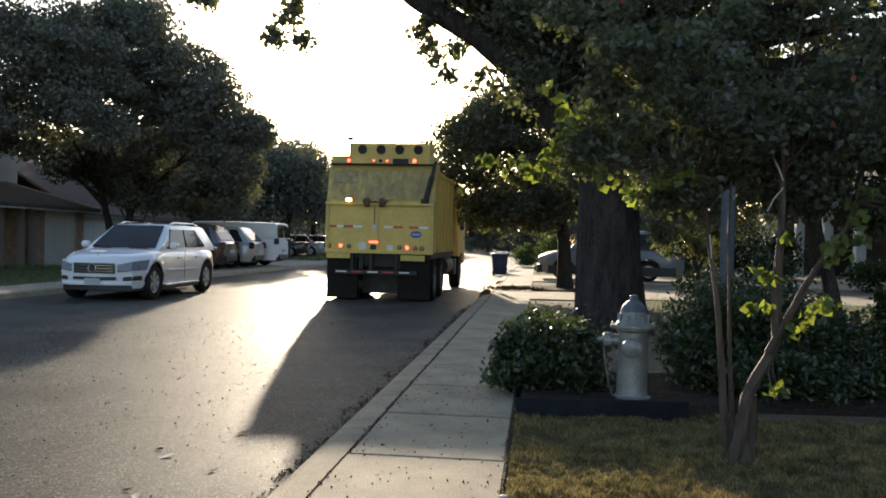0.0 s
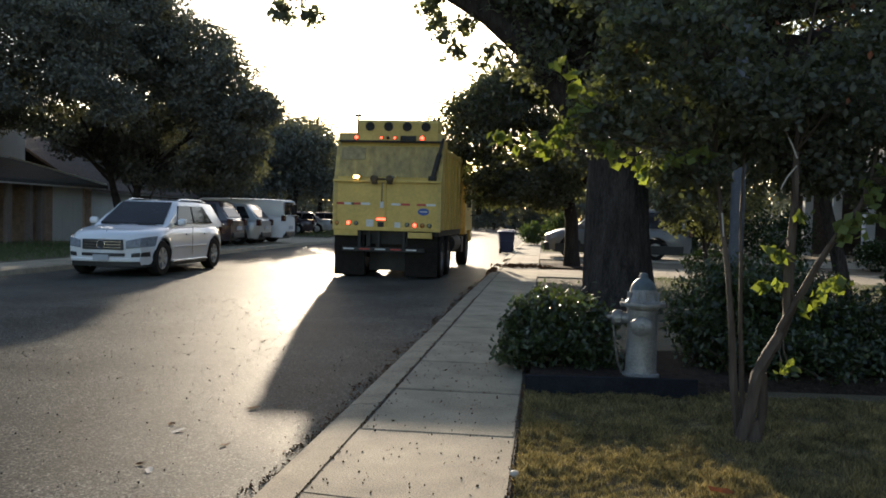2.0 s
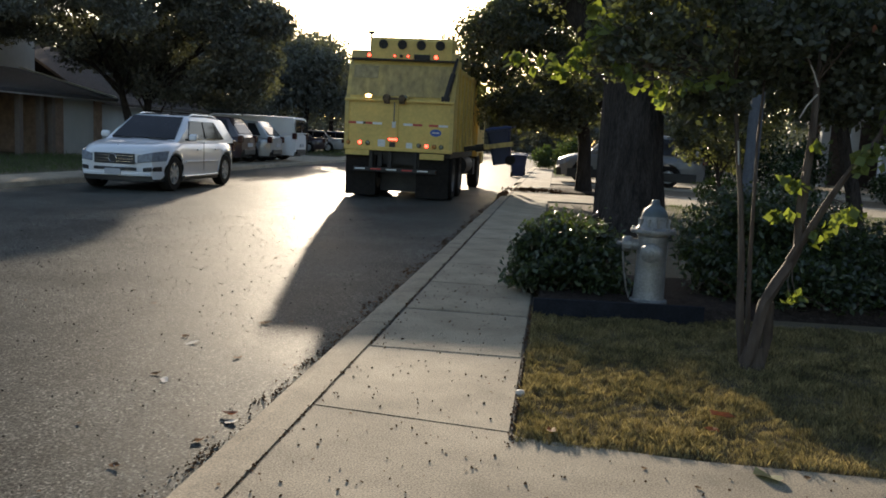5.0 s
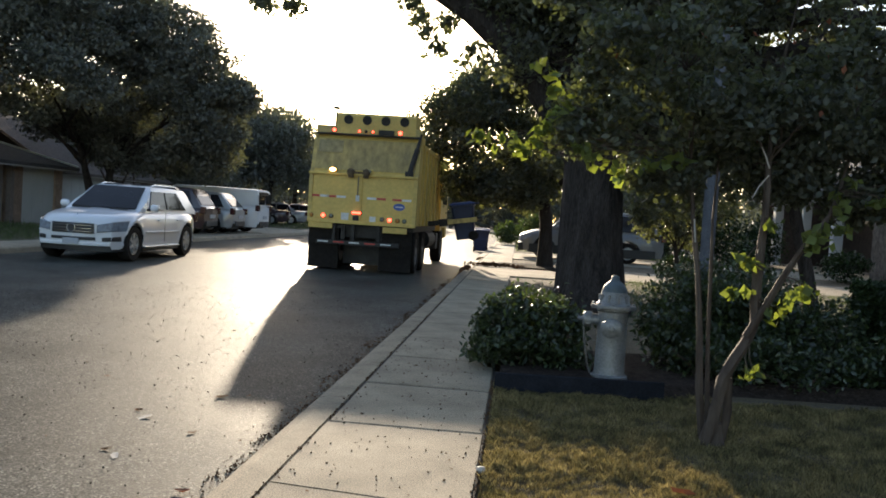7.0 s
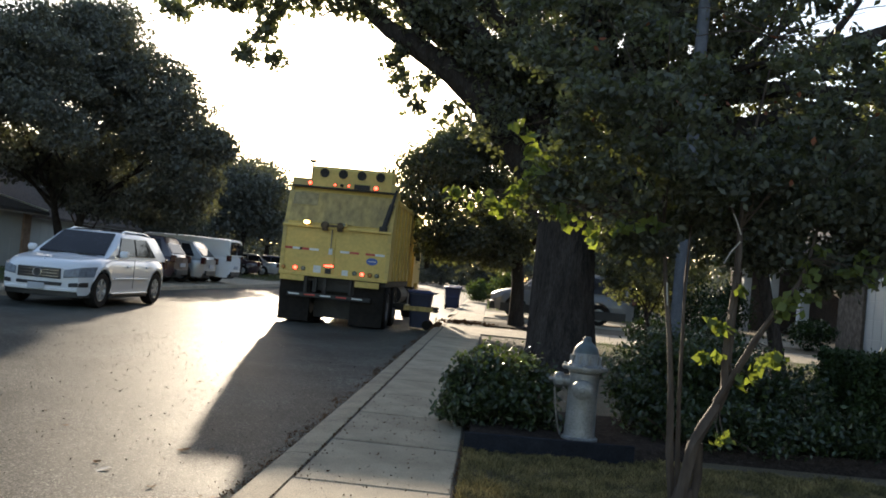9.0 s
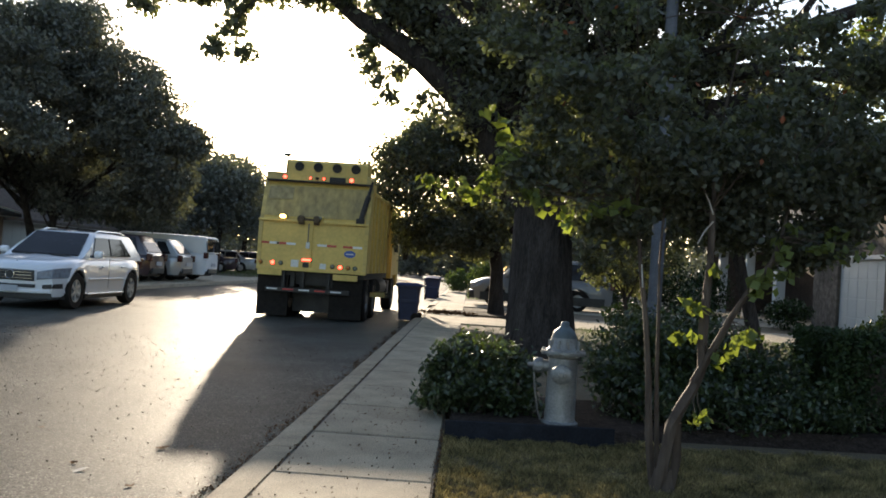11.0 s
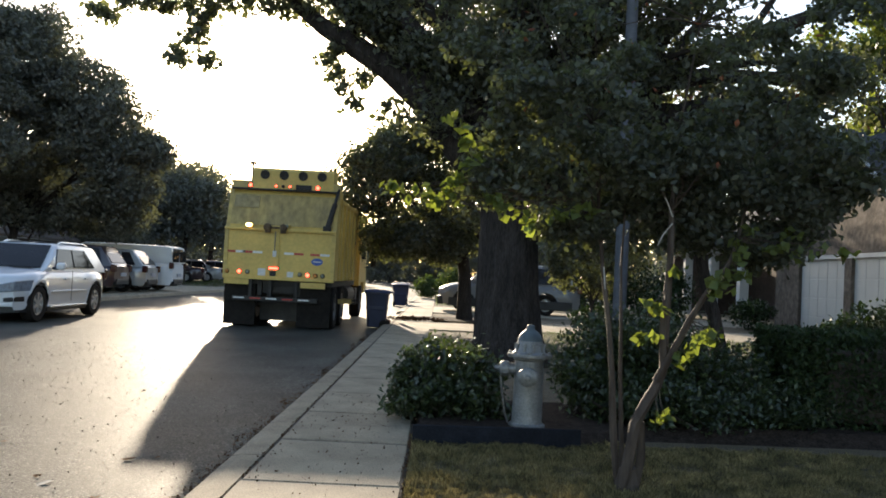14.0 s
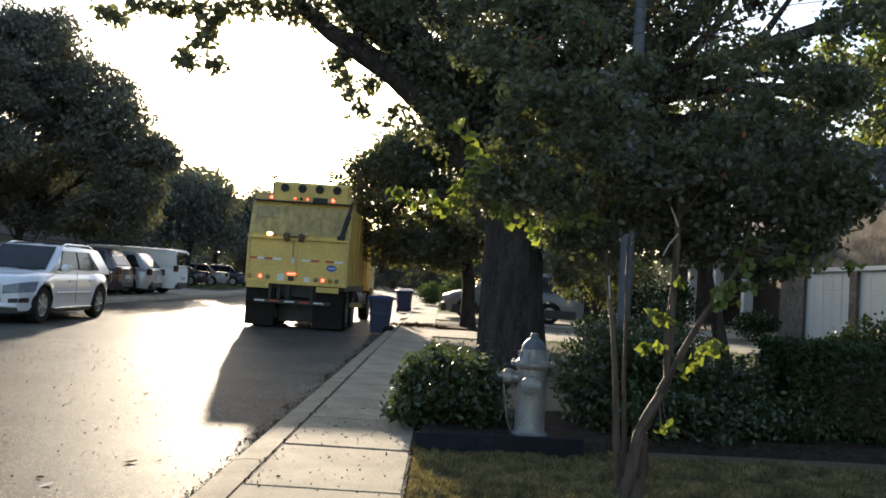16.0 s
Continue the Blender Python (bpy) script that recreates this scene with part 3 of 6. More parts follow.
    # drooping twigs that end in the hanging leaf sprays
    sprays = [(-5.4, 13, 4.98), (-5.2, 13, 4.92), (-4.9, 13, 5.12), (-4.6, 13, 5.15), (-4.33, 13, 5.1), (-4.0, 13, 5.12), (-3.79, 13, 4.95), (-3.7, 13, 5.1), (-3.4, 13, 5.2), (-4.08, 13, 4.4), (-4.15, 13, 4.3), (-3.93, 13, 4.6), (-3.85, 13, 4.75), (-3.66, 13, 4.28), 
              (-3.1, 13, 5.2), (-2.75, 13, 5.2), (-2.58, 13, 5.13), (-2.2, 13, 5.1), (-1.85, 13, 4.38), (-1.7, 13, 4.2), (-1.62, 13, 4.0), (-1.45, 13, 3.75), (-1.75, 13, 4.55), (-1.3, 13, 4.15), (-0.9, 13, 3.75), (-0.7, 13, 3.6), (-0.5, 13, 3.45), (-1.05, 13, 3.55), (-0.3, 13, 3.4), (-1.0, 13, 4.75), (-0.6, 13, 4.6), (-1.4, 13, 5.1)]
    base = [Vector(p) for p in big[0]]
    for s in sprays:
        s = Vector(s)
        q = min(base, key=lambda p: (p - s).length + (0.0 if p.z > s.z else 0.6))
        limb(m, q - off, s - off, 0.012, 0.004, rng, 4, 0.08, 5)
    part("limb", m, BARK, t, smooth=True)
    pts = blob_points([(*s, 0.2, 0.3, 0.15) if s[2] > 3.7 else (*s, 0.13, 0.12, 0.1) for s in sprays], 2300, 0.6) - np.array(off)
    o = leaf_mesh("leaf_spray", pts, 0.11, OAK, droop=0.8, aspect=0.65)
    o.parent = t
    tagged(o, kind="stuff")
    tree("leaning_tree", "slender dark tree leaning towards the oak on the lawn",
         [(4.5, 13.6, -0.03), (4.3, 13.5, 0.8), (4.1, 13.4, 1.4), (3.93, 13.3, 2.0), (3.8, 13.2, 2.7)], [0.13, 0.1, 0.09, 0.085, 0.07],
         [(3.6, 13.2, 3.5, 0.7, 0.7, 0.4), (4.2, 13.3, 3.6, 0.7, 0.7, 0.4), (3.9, 13.4, 4.1, 0.7, 0.7, 0.4)], 4000, 0.1, OAK, BARK, 8, clumps=8, csize=0.35, seg=10)


def myrtle():
    off = Vector((1.2, 5.65, -0.02))
    t = thing("crape_myrtle", "multi-stemmed crape myrtle with smooth tan bark on the lawn", "tree", pose(*off))
    rng = random.Random(9)
    stems = [([(1.15, 5.62, -0.03), (1.17, 5.6, 0.08), (1.19, 5.6, 0.22), (1.215, 5.6, 0.39), (1.275, 5.6, 0.52), (1.335, 5.6, 0.63), (1.375, 5.6, 0.72), (1.372, 5.6, 0.87), (1.372, 5.6, 1.04), (1.382, 5.6, 1.21), (1.39, 5.6, 1.38), (1.393, 5.61, 1.55), (1.40, 5.65, 1.7)], 0.043, 0.018),
             ([(1.33, 5.59, 0.66), (1.41, 5.57, 0.83), (1.51, 5.56, 1.04), (1.61, 5.55, 1.22), (1.74, 5.55, 1.41), (1.80, 5.6, 1.55), (1.9, 5.75, 1.8)], 0.025, 0.008),
             ([(1.16, 5.7, -0.03), (1.15, 5.74, 0.05), (1.12, 5.75, 0.31), (1.1, 5.75, 0.65), (1.06, 5.75, 1.0), (1.01, 5.76, 1.34), (0.99, 5.85, 1.69), (0.95, 6.0, 2.3)], 0.03, 0.008),
             ([(1.2, 5.78, -0.03), (1.18, 5.8, 0.31), (1.16, 5.8, 0.65), (1.15, 5.8, 1.0), (1.14, 5.82, 1.35), (1.2, 6.0, 2.1)], 0.017, 0.006),
             ([(1.19, 5.64, -0.05), (1.18, 5.64, 0.03), (1.185, 5.62, 0.13)], 0.1, 0.05),
             ([(1.40, 5.65, 1.68), (1.5, 5.95, 2.2), (1.65, 6.05, 3.0)], 0.018, 0.006),
             ([(1.24, 5.66, -0.03), (1.28, 5.68, 0.18), (1.27, 5.66, 0.4)], 0.03, 0.02)]
    m = Mesh()
    for pts, r0, r1 in stems:
        k = len(pts)
        m.tube([Vector(p) - off for p in pts], [r0 + (r1 - r0) * (i / (k - 1)) ** 0.8 for i in range(k)], 12, wob=0.38)
    part("trunk", m, BARK2, t, smooth=True)
    # pale peeled stubs where the stems were cut back
    for pts in ([(1.385, 5.57, 1.66), (1.35, 5.56, 1.74), (1.31, 5.55, 1.81)], [(1.385, 5.57, 1.62), (1.33, 5.56, 1.55), (1.295, 5.55, 1.48)], [(1.01, 5.72, 1.34), (1.02, 5.7, 1.2)]):
        m = Mesh().tube([Vector(p) - off for p in pts], [0.005, 0.0045, 0.003][:len(pts)], 8, wob=0.3)
        part("peeled_stub", m, PEELED, t, "pale peeled stub of a cut stem", smooth=True)
    blobs = [(1.3, 5.6, 2.3, 0.75, 0.5, 0.4), (0.75, 5.7, 2.3, 0.5, 0.5, 0.42), (1.95, 5.6, 2.3, 0.6, 0.5, 0.42), (1.5, 5.8, 3.0, 0.9, 0.8, 0.5),
             (0.5, 5.9, 2.9, 0.6, 0.6, 0.4), (2.4, 5.7, 2.8, 0.6, 0.6, 0.5), (1.0, 5.9, 1.9, 0.32, 0.4, 0.2), (1.75, 5.7, 1.9, 0.42, 0.4, 0.18), (2.15, 5.8, 1.75, 0.3, 0.3, 0.18),
             (0.45, 5.8, 2.0, 0.3, 0.3, 0.25), (1.3, 6.1, 1.85, 0.4, 0.3, 0.18), (0.9, 5.9, 1.6, 0.25, 0.25, 0.12), (1.65, 6.0, 1.65, 0.25, 0.3, 0.1), (2.6, 5.7, 2.1, 0.35, 0.4, 0.25), (1.25, 5.45, 2.0, 0.4, 0.25, 0.12), (2.0, 5.8, 1.5, 0.2, 0.2, 0.07)]
    lm = Mesh()
    heads = [Vector(p) for pts, _, _ in stems[:4] for p in pts[-4:]] + [Vector((1.5, 5.95, 2.2)), Vector((1.65, 6.05, 3.0))]
    for b in blobs:
        for q in split_blobs([b], 5, 0.2, rng):
            q = Vector(q[:3])
            h = min(heads, key=lambda p: (p - q).length)
            limb(lm, h - off, q - off, 0.006, 0.002, rng, 4, 0.06, 5)
    # outlying sprays, whose sunlight is put into a brighter leaf colour
    sprays = [(-0.36, 5.6, 1.76), (-0.3, 5.6, 1.75), (-0.22, 5.6, 1.72), (-0.17, 5.6, 1.75), (-0.1, 5.6, 1.7), (-0.03, 5.6, 1.69), (0.03, 5.6, 1.75), (0.07, 5.6, 1.68), (0.09, 5.6, 1.84), (0.05, 5.6, 1.8), (0.11, 5.6, 2.05), (0.14, 5.6, 1.93), (0.18, 5.6, 1.98), (0.1, 5.6, 2.14), (0.02, 5.6, 2.2), (0.28, 5.6, 1.72), (0.34, 5.6, 1.68), (0.4, 5.6, 1.63), (0.49, 5.6, 1.6), (0.53, 5.6, 1.55),
              (0.67, 5.6, 1.64), (0.72, 5.6, 1.66), (0.79, 5.6, 1.65), (0.85, 5.6, 1.69), (0.88, 5.6, 1.66), (1.83, 5.5, 1.60), (1.97, 5.5, 1.48), (2.02, 5.5, 1.5), (1.78, 5.5, 1.33), (1.7, 5.5, 1.31), (1.73, 5.5, 1.24), (1.66, 5.5, 1.21), (1.62, 5.5, 1.26), (1.77, 5.5, 1.45), (1.75, 5.5, 1.5), (1.6, 5.5, 0.94), (1.64, 5.5, 0.98), (1.54, 5.5, 0.9), (1.5, 5.5, 0.84), (1.46, 5.5, 0.78),
              (1.27, 5.5, 1.12), (1.31, 5.5, 1.1), (1.21, 5.5, 0.91), (1.26, 5.5, 0.93), (1.38, 5.5, 0.46), (1.33, 5.5, 0.44), (2.3, 5.6, 1.5), (2.45, 5.6, 1.5), (2.2, 5.6, 1.47), (2.12, 5.6, 1.6), (1.42, 5.5, 1.33)]
    for s in sprays:
        s = Vector(s)
        h = min(heads + [Vector((1.33, 5.6, 0.63)), Vector((1.37, 5.6, 0.9)), Vector((1.51, 5.56, 1.04)), Vector((1.61, 5.55, 1.22))], key=lambda p: (p - s).length)
        limb(lm, h - off, s - off, 0.0045, 0.002, rng, 4, 0.05, 5)
    tagged(part("branch", lm, BARK2, t, smooth=True), kind="stuff")
    small = split_blobs(blobs, 12, 0.16, rng)
    o = leaf_mesh("crown", blob_points(small, 40000, 0.6) - np.array(off), 0.048, MYRTLE, aspect=0.62)
    o.parent = t
    tagged(o, kind="stuff")
    o = leaf_mesh("leaf_spray", blob_points([(*s, 0.07, 0.08, 0.05) for s in sprays], 470, 0.7) - np.array(off), 0.068, SUNLIT_LEAF, droop=0.6, aspect=0.75)
    o.parent = t
    tagged(o, kind="stuff")
    o = leaf_mesh("autumn_leaf", blob_points(blobs, 60, 0.6) - np.array(off), 0.05, RUSSET, aspect=0.6)
    o.parent = t
    tagged(o, kind="stuff")


def shrub(name, label, blobs, n, leaf, material, seed=1, clumps=8, csize=0.15, category="shrub"):
    c = (sum(b[0] for b in blobs) / len(blobs), sum(b[1] for b in blobs) / len(blobs), 0.0)
    t = thing(name, label, category, pose(*c))
    rng = random.Random(seed)
    m = Mesh()
    for k, b in enumerate(blobs):
        for j in range(3):
            e = (b[0] + rng.gauss(0, b[3] * 0.4), b[1] + rng.gauss(0, b[4] * 0.4), b[2] + b[5] * 0.4)
            s = (b[0] + rng.gauss(0, 0.05), b[1] + rng.gauss(0, 0.05), -0.02)
            limb(m, Vector(s) - Vector(c), Vector(e) - Vector(c), 0.014, 0.005, rng, 4, 0.05, 5)
    tagged(part("stem", m, BARK2, t, smooth=True), kind="stuff")
    pts = blob_points(split_blobs(blobs, clumps, csize, rng) + list(blobs), n, 0.35)
    pts = pts[pts[:, 2] > 0.02]
    o = leaf_mesh("foliage", pts - np.array(c), leaf, material, droop=-0.1, up=-2.6, aspect=0.5)
    o.parent = t
    tagged(o, kind="stuff")
    return t


def hedge(x0, x1, y0, y1, h):
    t = thing("hedge", "clipped dark green box hedge with a flat top", "hedge", pose((x0 + x1) / 2, (y0 + y1) / 2, 0))
    n = 42000
    p = NR.random((n, 3))
    side = NR.integers(0, 3, n)
    edge = NR.random(n) ** 2 * 0.14
    p[side == 0, 1] = edge[side == 0]
    p[side == 1, 2] = 1 - edge[side == 1]
    k = side == 2
    p[k, 0] = np.where(NR.random(k.sum()) < 0.9, edge[k] * 0.4, 1 - edge[k])
    pts = np.stack([x0 + p[:, 0] * (x1 - x0), y0 + p[:, 1] * (y1 - y0), p[:, 2] * h], 1) + NR.normal(0, 0.018, (n, 3))
    pts = pts[pts[:, 2] > 0.01]
    o = leaf_mesh("foliage", pts - np.array(((x0 + x1) / 2, (y0 + y1) / 2, 0)), 0.045, HEDGE, droop=-0.4)
    o.parent = t
    tagged(o, kind="stuff")
    m = Mesh()
    rng = random.Random(4)
    for i in range(26):
        x = x0 + 0.2 + (x1 - x0 - 0.4) * i / 25
        y = (y0 + y1) / 2 + rng.uniform(-.2, .2)
        limb(m, (x - (x0 + x1) / 2, y - (y0 + y1) / 2, -0.02), (x + rng.uniform(-.1, .1) - (x0 + x1) / 2, y - (y0 + y1) / 2, h * 0.8), 0.016, 0.006, rng, 4, 0.03, 5)
    part("stem", m, BARK, t)
    # Solid dark box in place of the shade behind the hedge leaves.
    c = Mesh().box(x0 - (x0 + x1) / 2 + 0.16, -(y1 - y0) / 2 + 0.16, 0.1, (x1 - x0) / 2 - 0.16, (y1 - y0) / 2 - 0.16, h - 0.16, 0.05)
    part("twig_core", c, DARKWOOD, t, "dark solid core standing in for shade inside the hedge")


def planting():
    shrub("shrub", "glossy rounded evergreen shrub beside the walk", [(-0.02, 7.75, 0.30, 0.34, 0.4, 0.28), (0.18, 7.95, 0.42, 0.34, 0.4, 0.28), (-0.22, 7.7, 0.2, 0.2, 0.3, 0.2), (0.38, 8.0, 0.3, 0.25, 0.3, 0.25), (0.1, 7.5, 0.2, 0.34, 0.2, 0.2), (0.36, 7.6, 0.26, 0.22, 0.2, 0.22)], 11500, 0.055, BUSH, seed=2, csize=0.11)
    shrub("shrub", "large dark evergreen shrub behind the crape myrtle", [(1.55, 8.3, 0.5, 0.5, 0.6, 0.42), (1.38, 8.2, 0.36, 0.28, 0.4, 0.3), (2.1, 8.4, 0.45, 0.55, 0.6, 0.48), (2.45, 8.3, 0.33, 0.32, 0.5, 0.34), (1.75, 8.4, 0.7, 0.45, 0.5, 0.32), (2.3, 8.5, 0.62, 0.4, 0.5, 0.34), (2.75, 8.2, 0.35, 0.34, 0.5, 0.34), (1.9, 7.85, 0.26, 0.7, 0.3, 0.26), (2.3, 7.55, 0.2, 0.7, 0.25, 0.2), (3.0, 7.75, 0.22, 0.5, 0.3, 0.22), (1.55, 7.65, 0.2, 0.4, 0.25, 0.2)], 30000, 0.055, BUSH, seed=3, csize=0.14)
    hedge(3.12, 8.6, 7.75, 8.75, 0.9)
    shrub("shrub", "rounded dark shrub in front of the garage", [(8.5, 18.2, 0.35, 0.5, 0.5, 0.38), (9.1, 18.0, 0.55, 0.6, 0.7, 0.55), (10.0, 18.0, 0.7, 0.7, 0.8, 0.65)], 6000, 0.12, HEDGE, seed=4, csize=0.25)
    shrub("shrub", "rounded green shrub on the far lawn", [(-0.55, 45.0, 0.55, 0.8, 0.8, 0.55)], 2500, 0.14, LAWN, seed=5, csize=0.2)
    shrub("shrub", "taller green shrub on the far lawn", [(0.9, 46.5, 0.9, 1.0, 1.0, 0.9)], 2800, 0.16, LAWN, seed=6, csize=0.25)
    tree("ornamental_tree", "small dark bushy tree beside the second driveway",
         [(3.55, 19.3, -0.02), (3.5, 19.3, 0.5), (3.42, 19.3, 0.95)], [0.07, 0.05, 0.04],
         [(3.0, 19.3, 1.35, 0.5, 0.5, 0.36), (3.7, 19.3, 1.3, 0.5, 0.5, 0.36), (3.3, 19.4, 1.9, 0.7, 0.6, 0.45), (2.75, 19.3, 1.8, 0.4, 0.5, 0.35), (3.95, 19.3, 1.85, 0.45, 0.5, 0.4)],
         6000, 0.085, OAK, BARK, 61, clumps=9, csize=0.26, seg=9)
    shrub("shrub", "tall dark shrubs behind the parked cars", [(-20.6, 47, 1.2, 1.2, 0.9, 1.3), (-19.2, 47.4, 1.4, 1.2, 0.9, 1.5), (-17.8, 47.6, 1.3, 1.1, 0.9, 1.4), (-16.6, 48, 1.2, 0.9, 0.9, 1.2), (-19.8, 47.8, 2.6, 1.4, 0.9, 1.1), (-18.0, 48, 2.7, 1.4, 0.9, 1.1)], 12000, 0.2, FARLEAF, seed=11, csize=0.5)
    shrub("shrub", "clipped round shrub beside the driveway", [(3.7, 20.0, 0.35, 0.55, 0.5, 0.4)], 2500, 0.07, HEDGE, seed=7, csize=0.15)
    shrub("shrub", "low dark shrubs below the porch", [(9.9, 27.0, 0.5, 0.5, 1.2, 0.5), (7.6, 29.0, 0.6, 0.7, 0.8, 0.6)], 4000, 0.12, HEDGE, seed=8, csize=0.25)
    shrub("shrub", "dark tall shrub behind the second driveway", [(6.4, 35.5, 1.0, 1.2, 0.8, 1.0), (8.4, 35.8, 1.1, 1.2, 0.8, 1.1), (10.0, 36.0, 1.0, 1.0, 0.8, 1.0)], 7000, 0.16, HEDGE, seed=9, csize=0.35)
    m = Mesh()
    n = 26
    vs = []
    for j in range(9):
        for i in range(n):
            x = -0.12 + 8.8 * i / (n - 1)
            y = 6.75 + 0.1 * i / (n - 1) * 3 + j * 0.22 + (0.45 if x > 1.55 else 0)
            vs.append((x, y, (0.075 if j else -0.03) + 0.02 * noise.noise(Vector((x * 3, y * 3, 0)))))
    m.add(vs, [(j * n + i, j * n + i + 1, (j + 1) * n + i + 1, (j + 1) * n + i) for j in range(8) for i in range(n - 1)])
    solid("planting_bed", m, MULCH, "dark mulch bed under the shrubs and hydrant", "planting bed", "structure")
    bd = Mesh()
    bd.box(0, -0.02, -0.04, 1.27, 0.02, 0.125, 0.006)
    solid("edging_board", bd, EDGE, "dark blue-grey edging board between lawn and mulch", "garden edging", at=pose(-0.15, 6.72, 0, 0, 0, 6))
    m = Mesh()
    m.add([(0.9 + 1.5 * math.cos(a) * (1 + .1 * math.sin(3 * a)), 24.2 + 1.2 * math.sin(a), 0.03) for a in [2 * math.pi * k / 24 for k in range(24)]], [tuple(range(24))])
    solid("planting_bed", m, MULCH, "round mulch bed at the foot of the street tree", "planting bed", "structure")


def street_trees():
    tree("street_tree", "street tree with dense dark crown over the driveway",
         [(0.75, 24.3, -0.02), (0.74, 24.3, 0.6), (0.72, 24.3, 1.3), (0.6, 24.3, 2.0)], [0.26, 0.2, 0.18, 0.17],
         [(-0.6, 24.3, 3.2, 1.6, 1.8, 1.0), (-2.1, 24.2, 3.7, 1.1, 1.5, 0.85), (0.9, 24.3, 3.2, 1.6, 1.6, 1.0), (-0.9, 24.4, 4.6, 1.6, 1.7, 0.9), (0.9, 24.5, 5.0, 1.8, 1.7, 1.1), (2.6, 24.4, 3.8, 1.6, 1.6, 1.1), (-1.9, 24.4, 4.4, 0.7, 1.2, 0.35), (-1.2, 24.4, 4.9, 0.8, 1.0, 0.4), (-1.4, 24.2, 2.4, 1.0, 1.2, 0.5), (0.0, 24, 2.2, 1.0, 1.0, 0.45)],
         56000, 0.12, OAK, BARK, 21, clumps=22, csize=0.5, shell=0.4)
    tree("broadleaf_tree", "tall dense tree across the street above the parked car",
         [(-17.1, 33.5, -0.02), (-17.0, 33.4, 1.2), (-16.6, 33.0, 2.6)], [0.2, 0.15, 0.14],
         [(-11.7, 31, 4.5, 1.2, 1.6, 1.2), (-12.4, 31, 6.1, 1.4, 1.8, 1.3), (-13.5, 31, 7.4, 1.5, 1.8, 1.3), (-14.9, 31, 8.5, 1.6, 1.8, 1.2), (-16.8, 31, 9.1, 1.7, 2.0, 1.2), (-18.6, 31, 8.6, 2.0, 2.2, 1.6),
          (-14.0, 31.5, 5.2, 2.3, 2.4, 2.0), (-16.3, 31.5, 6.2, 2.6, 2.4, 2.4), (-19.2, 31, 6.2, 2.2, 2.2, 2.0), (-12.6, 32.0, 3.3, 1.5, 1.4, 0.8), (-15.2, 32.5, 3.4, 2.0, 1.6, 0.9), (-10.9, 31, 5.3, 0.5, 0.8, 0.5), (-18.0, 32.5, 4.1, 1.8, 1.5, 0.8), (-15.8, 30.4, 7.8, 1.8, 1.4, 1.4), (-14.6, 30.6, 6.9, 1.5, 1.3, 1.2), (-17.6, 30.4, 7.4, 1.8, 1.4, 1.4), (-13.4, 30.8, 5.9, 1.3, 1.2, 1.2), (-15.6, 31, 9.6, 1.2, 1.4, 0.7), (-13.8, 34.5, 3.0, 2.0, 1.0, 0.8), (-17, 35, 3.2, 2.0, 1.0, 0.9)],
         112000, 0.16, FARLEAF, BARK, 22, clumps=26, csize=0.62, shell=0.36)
    ms = thing("multi_stem_tree", "slender multi-stemmed tree with pale bark beside the far garage", "tree", pose(-17.6, 34.6, -0.02))
    rs = random.Random(17)
    for k, (dx, lean) in enumerate(((0.0, -0.35), (0.22, 0.1), (0.45, 0.35), (0.7, 0.6), (-0.3, -0.7))):
        m = Mesh()
        limb(m, (dx, rs.uniform(-0.15, 0.15), 0), (dx + lean, rs.uniform(-0.3, 0.3), 3.4), 0.06, 0.03, rs, 6, 0.02, 8)
        part("trunk", m, BARK2, ms, smooth=True)
    o = leaf_mesh("crown", blob_points(split_blobs([(0.2, 0, 3.9, 1.5, 1.0, 0.8), (-0.6, 0, 3.4, 0.9, 0.8, 0.5), (1.1, 0, 3.4, 0.9, 0.8, 0.5)], 14, 0.45, rs), 9000, 0.4), 0.14, FARLEAF)
    o.parent = ms
    tagged(o, kind="stuff")
    tree("broadleaf_tree", "second dense tree leaning over the white house",
         [(-17.65, 33.4, -0.02), (-17.7, 33.3, 1.4), (-17.6, 32.3, 3.2)], [0.17, 0.13, 0.12],
         [(-17.5, 27, 5.6, 2.2, 2.4, 1.8), (-18.6, 27, 7.4, 2.2, 2.4, 1.4), (-16.4, 27, 7.6, 1.8, 2.2, 1.2), (-19.6, 26.5, 4.9, 2.0, 2.0, 1.2), (-15.4, 27.5, 5.5, 1.4, 1.6, 1.5), (-20.6, 26, 6.2, 2.0, 2, 1.6), (-22.4, 26, 7.4, 2.0, 2.2, 1.4), (-23.5, 25.5, 6.0, 2, 2, 1.8)],
         66000, 0.15, FARLEAF, BARK, 23, clumps=26, csize=0.66, shell=0.36)
    # This crown uses the leaf colour that has sunlight painted in.
    tree("broadleaf_tree", "small sunlit green tree beside the stone garage",
         [(9.3, 16.6, -0.02), (9.2, 16.6, 1.3), (9.0, 16.7, 2.6)], [0.12, 0.09, 0.08],
         [(8.1, 16.8, 5.4, 0.9, 1.0, 0.8), (9.3, 17.0, 5.4, 1.0, 1.0, 0.8), (8.3, 17, 6.6, 1.1, 1.0, 0.8), (9.6, 17, 6.5, 1.1, 1, 0.9), (9.0, 17, 7.6, 0.9, 0.8, 0.6)],
         13000, 0.12, SUNLIT_LEAF, BARK, 27, csize=0.4, seg=9)
    rng = random.Random(31)
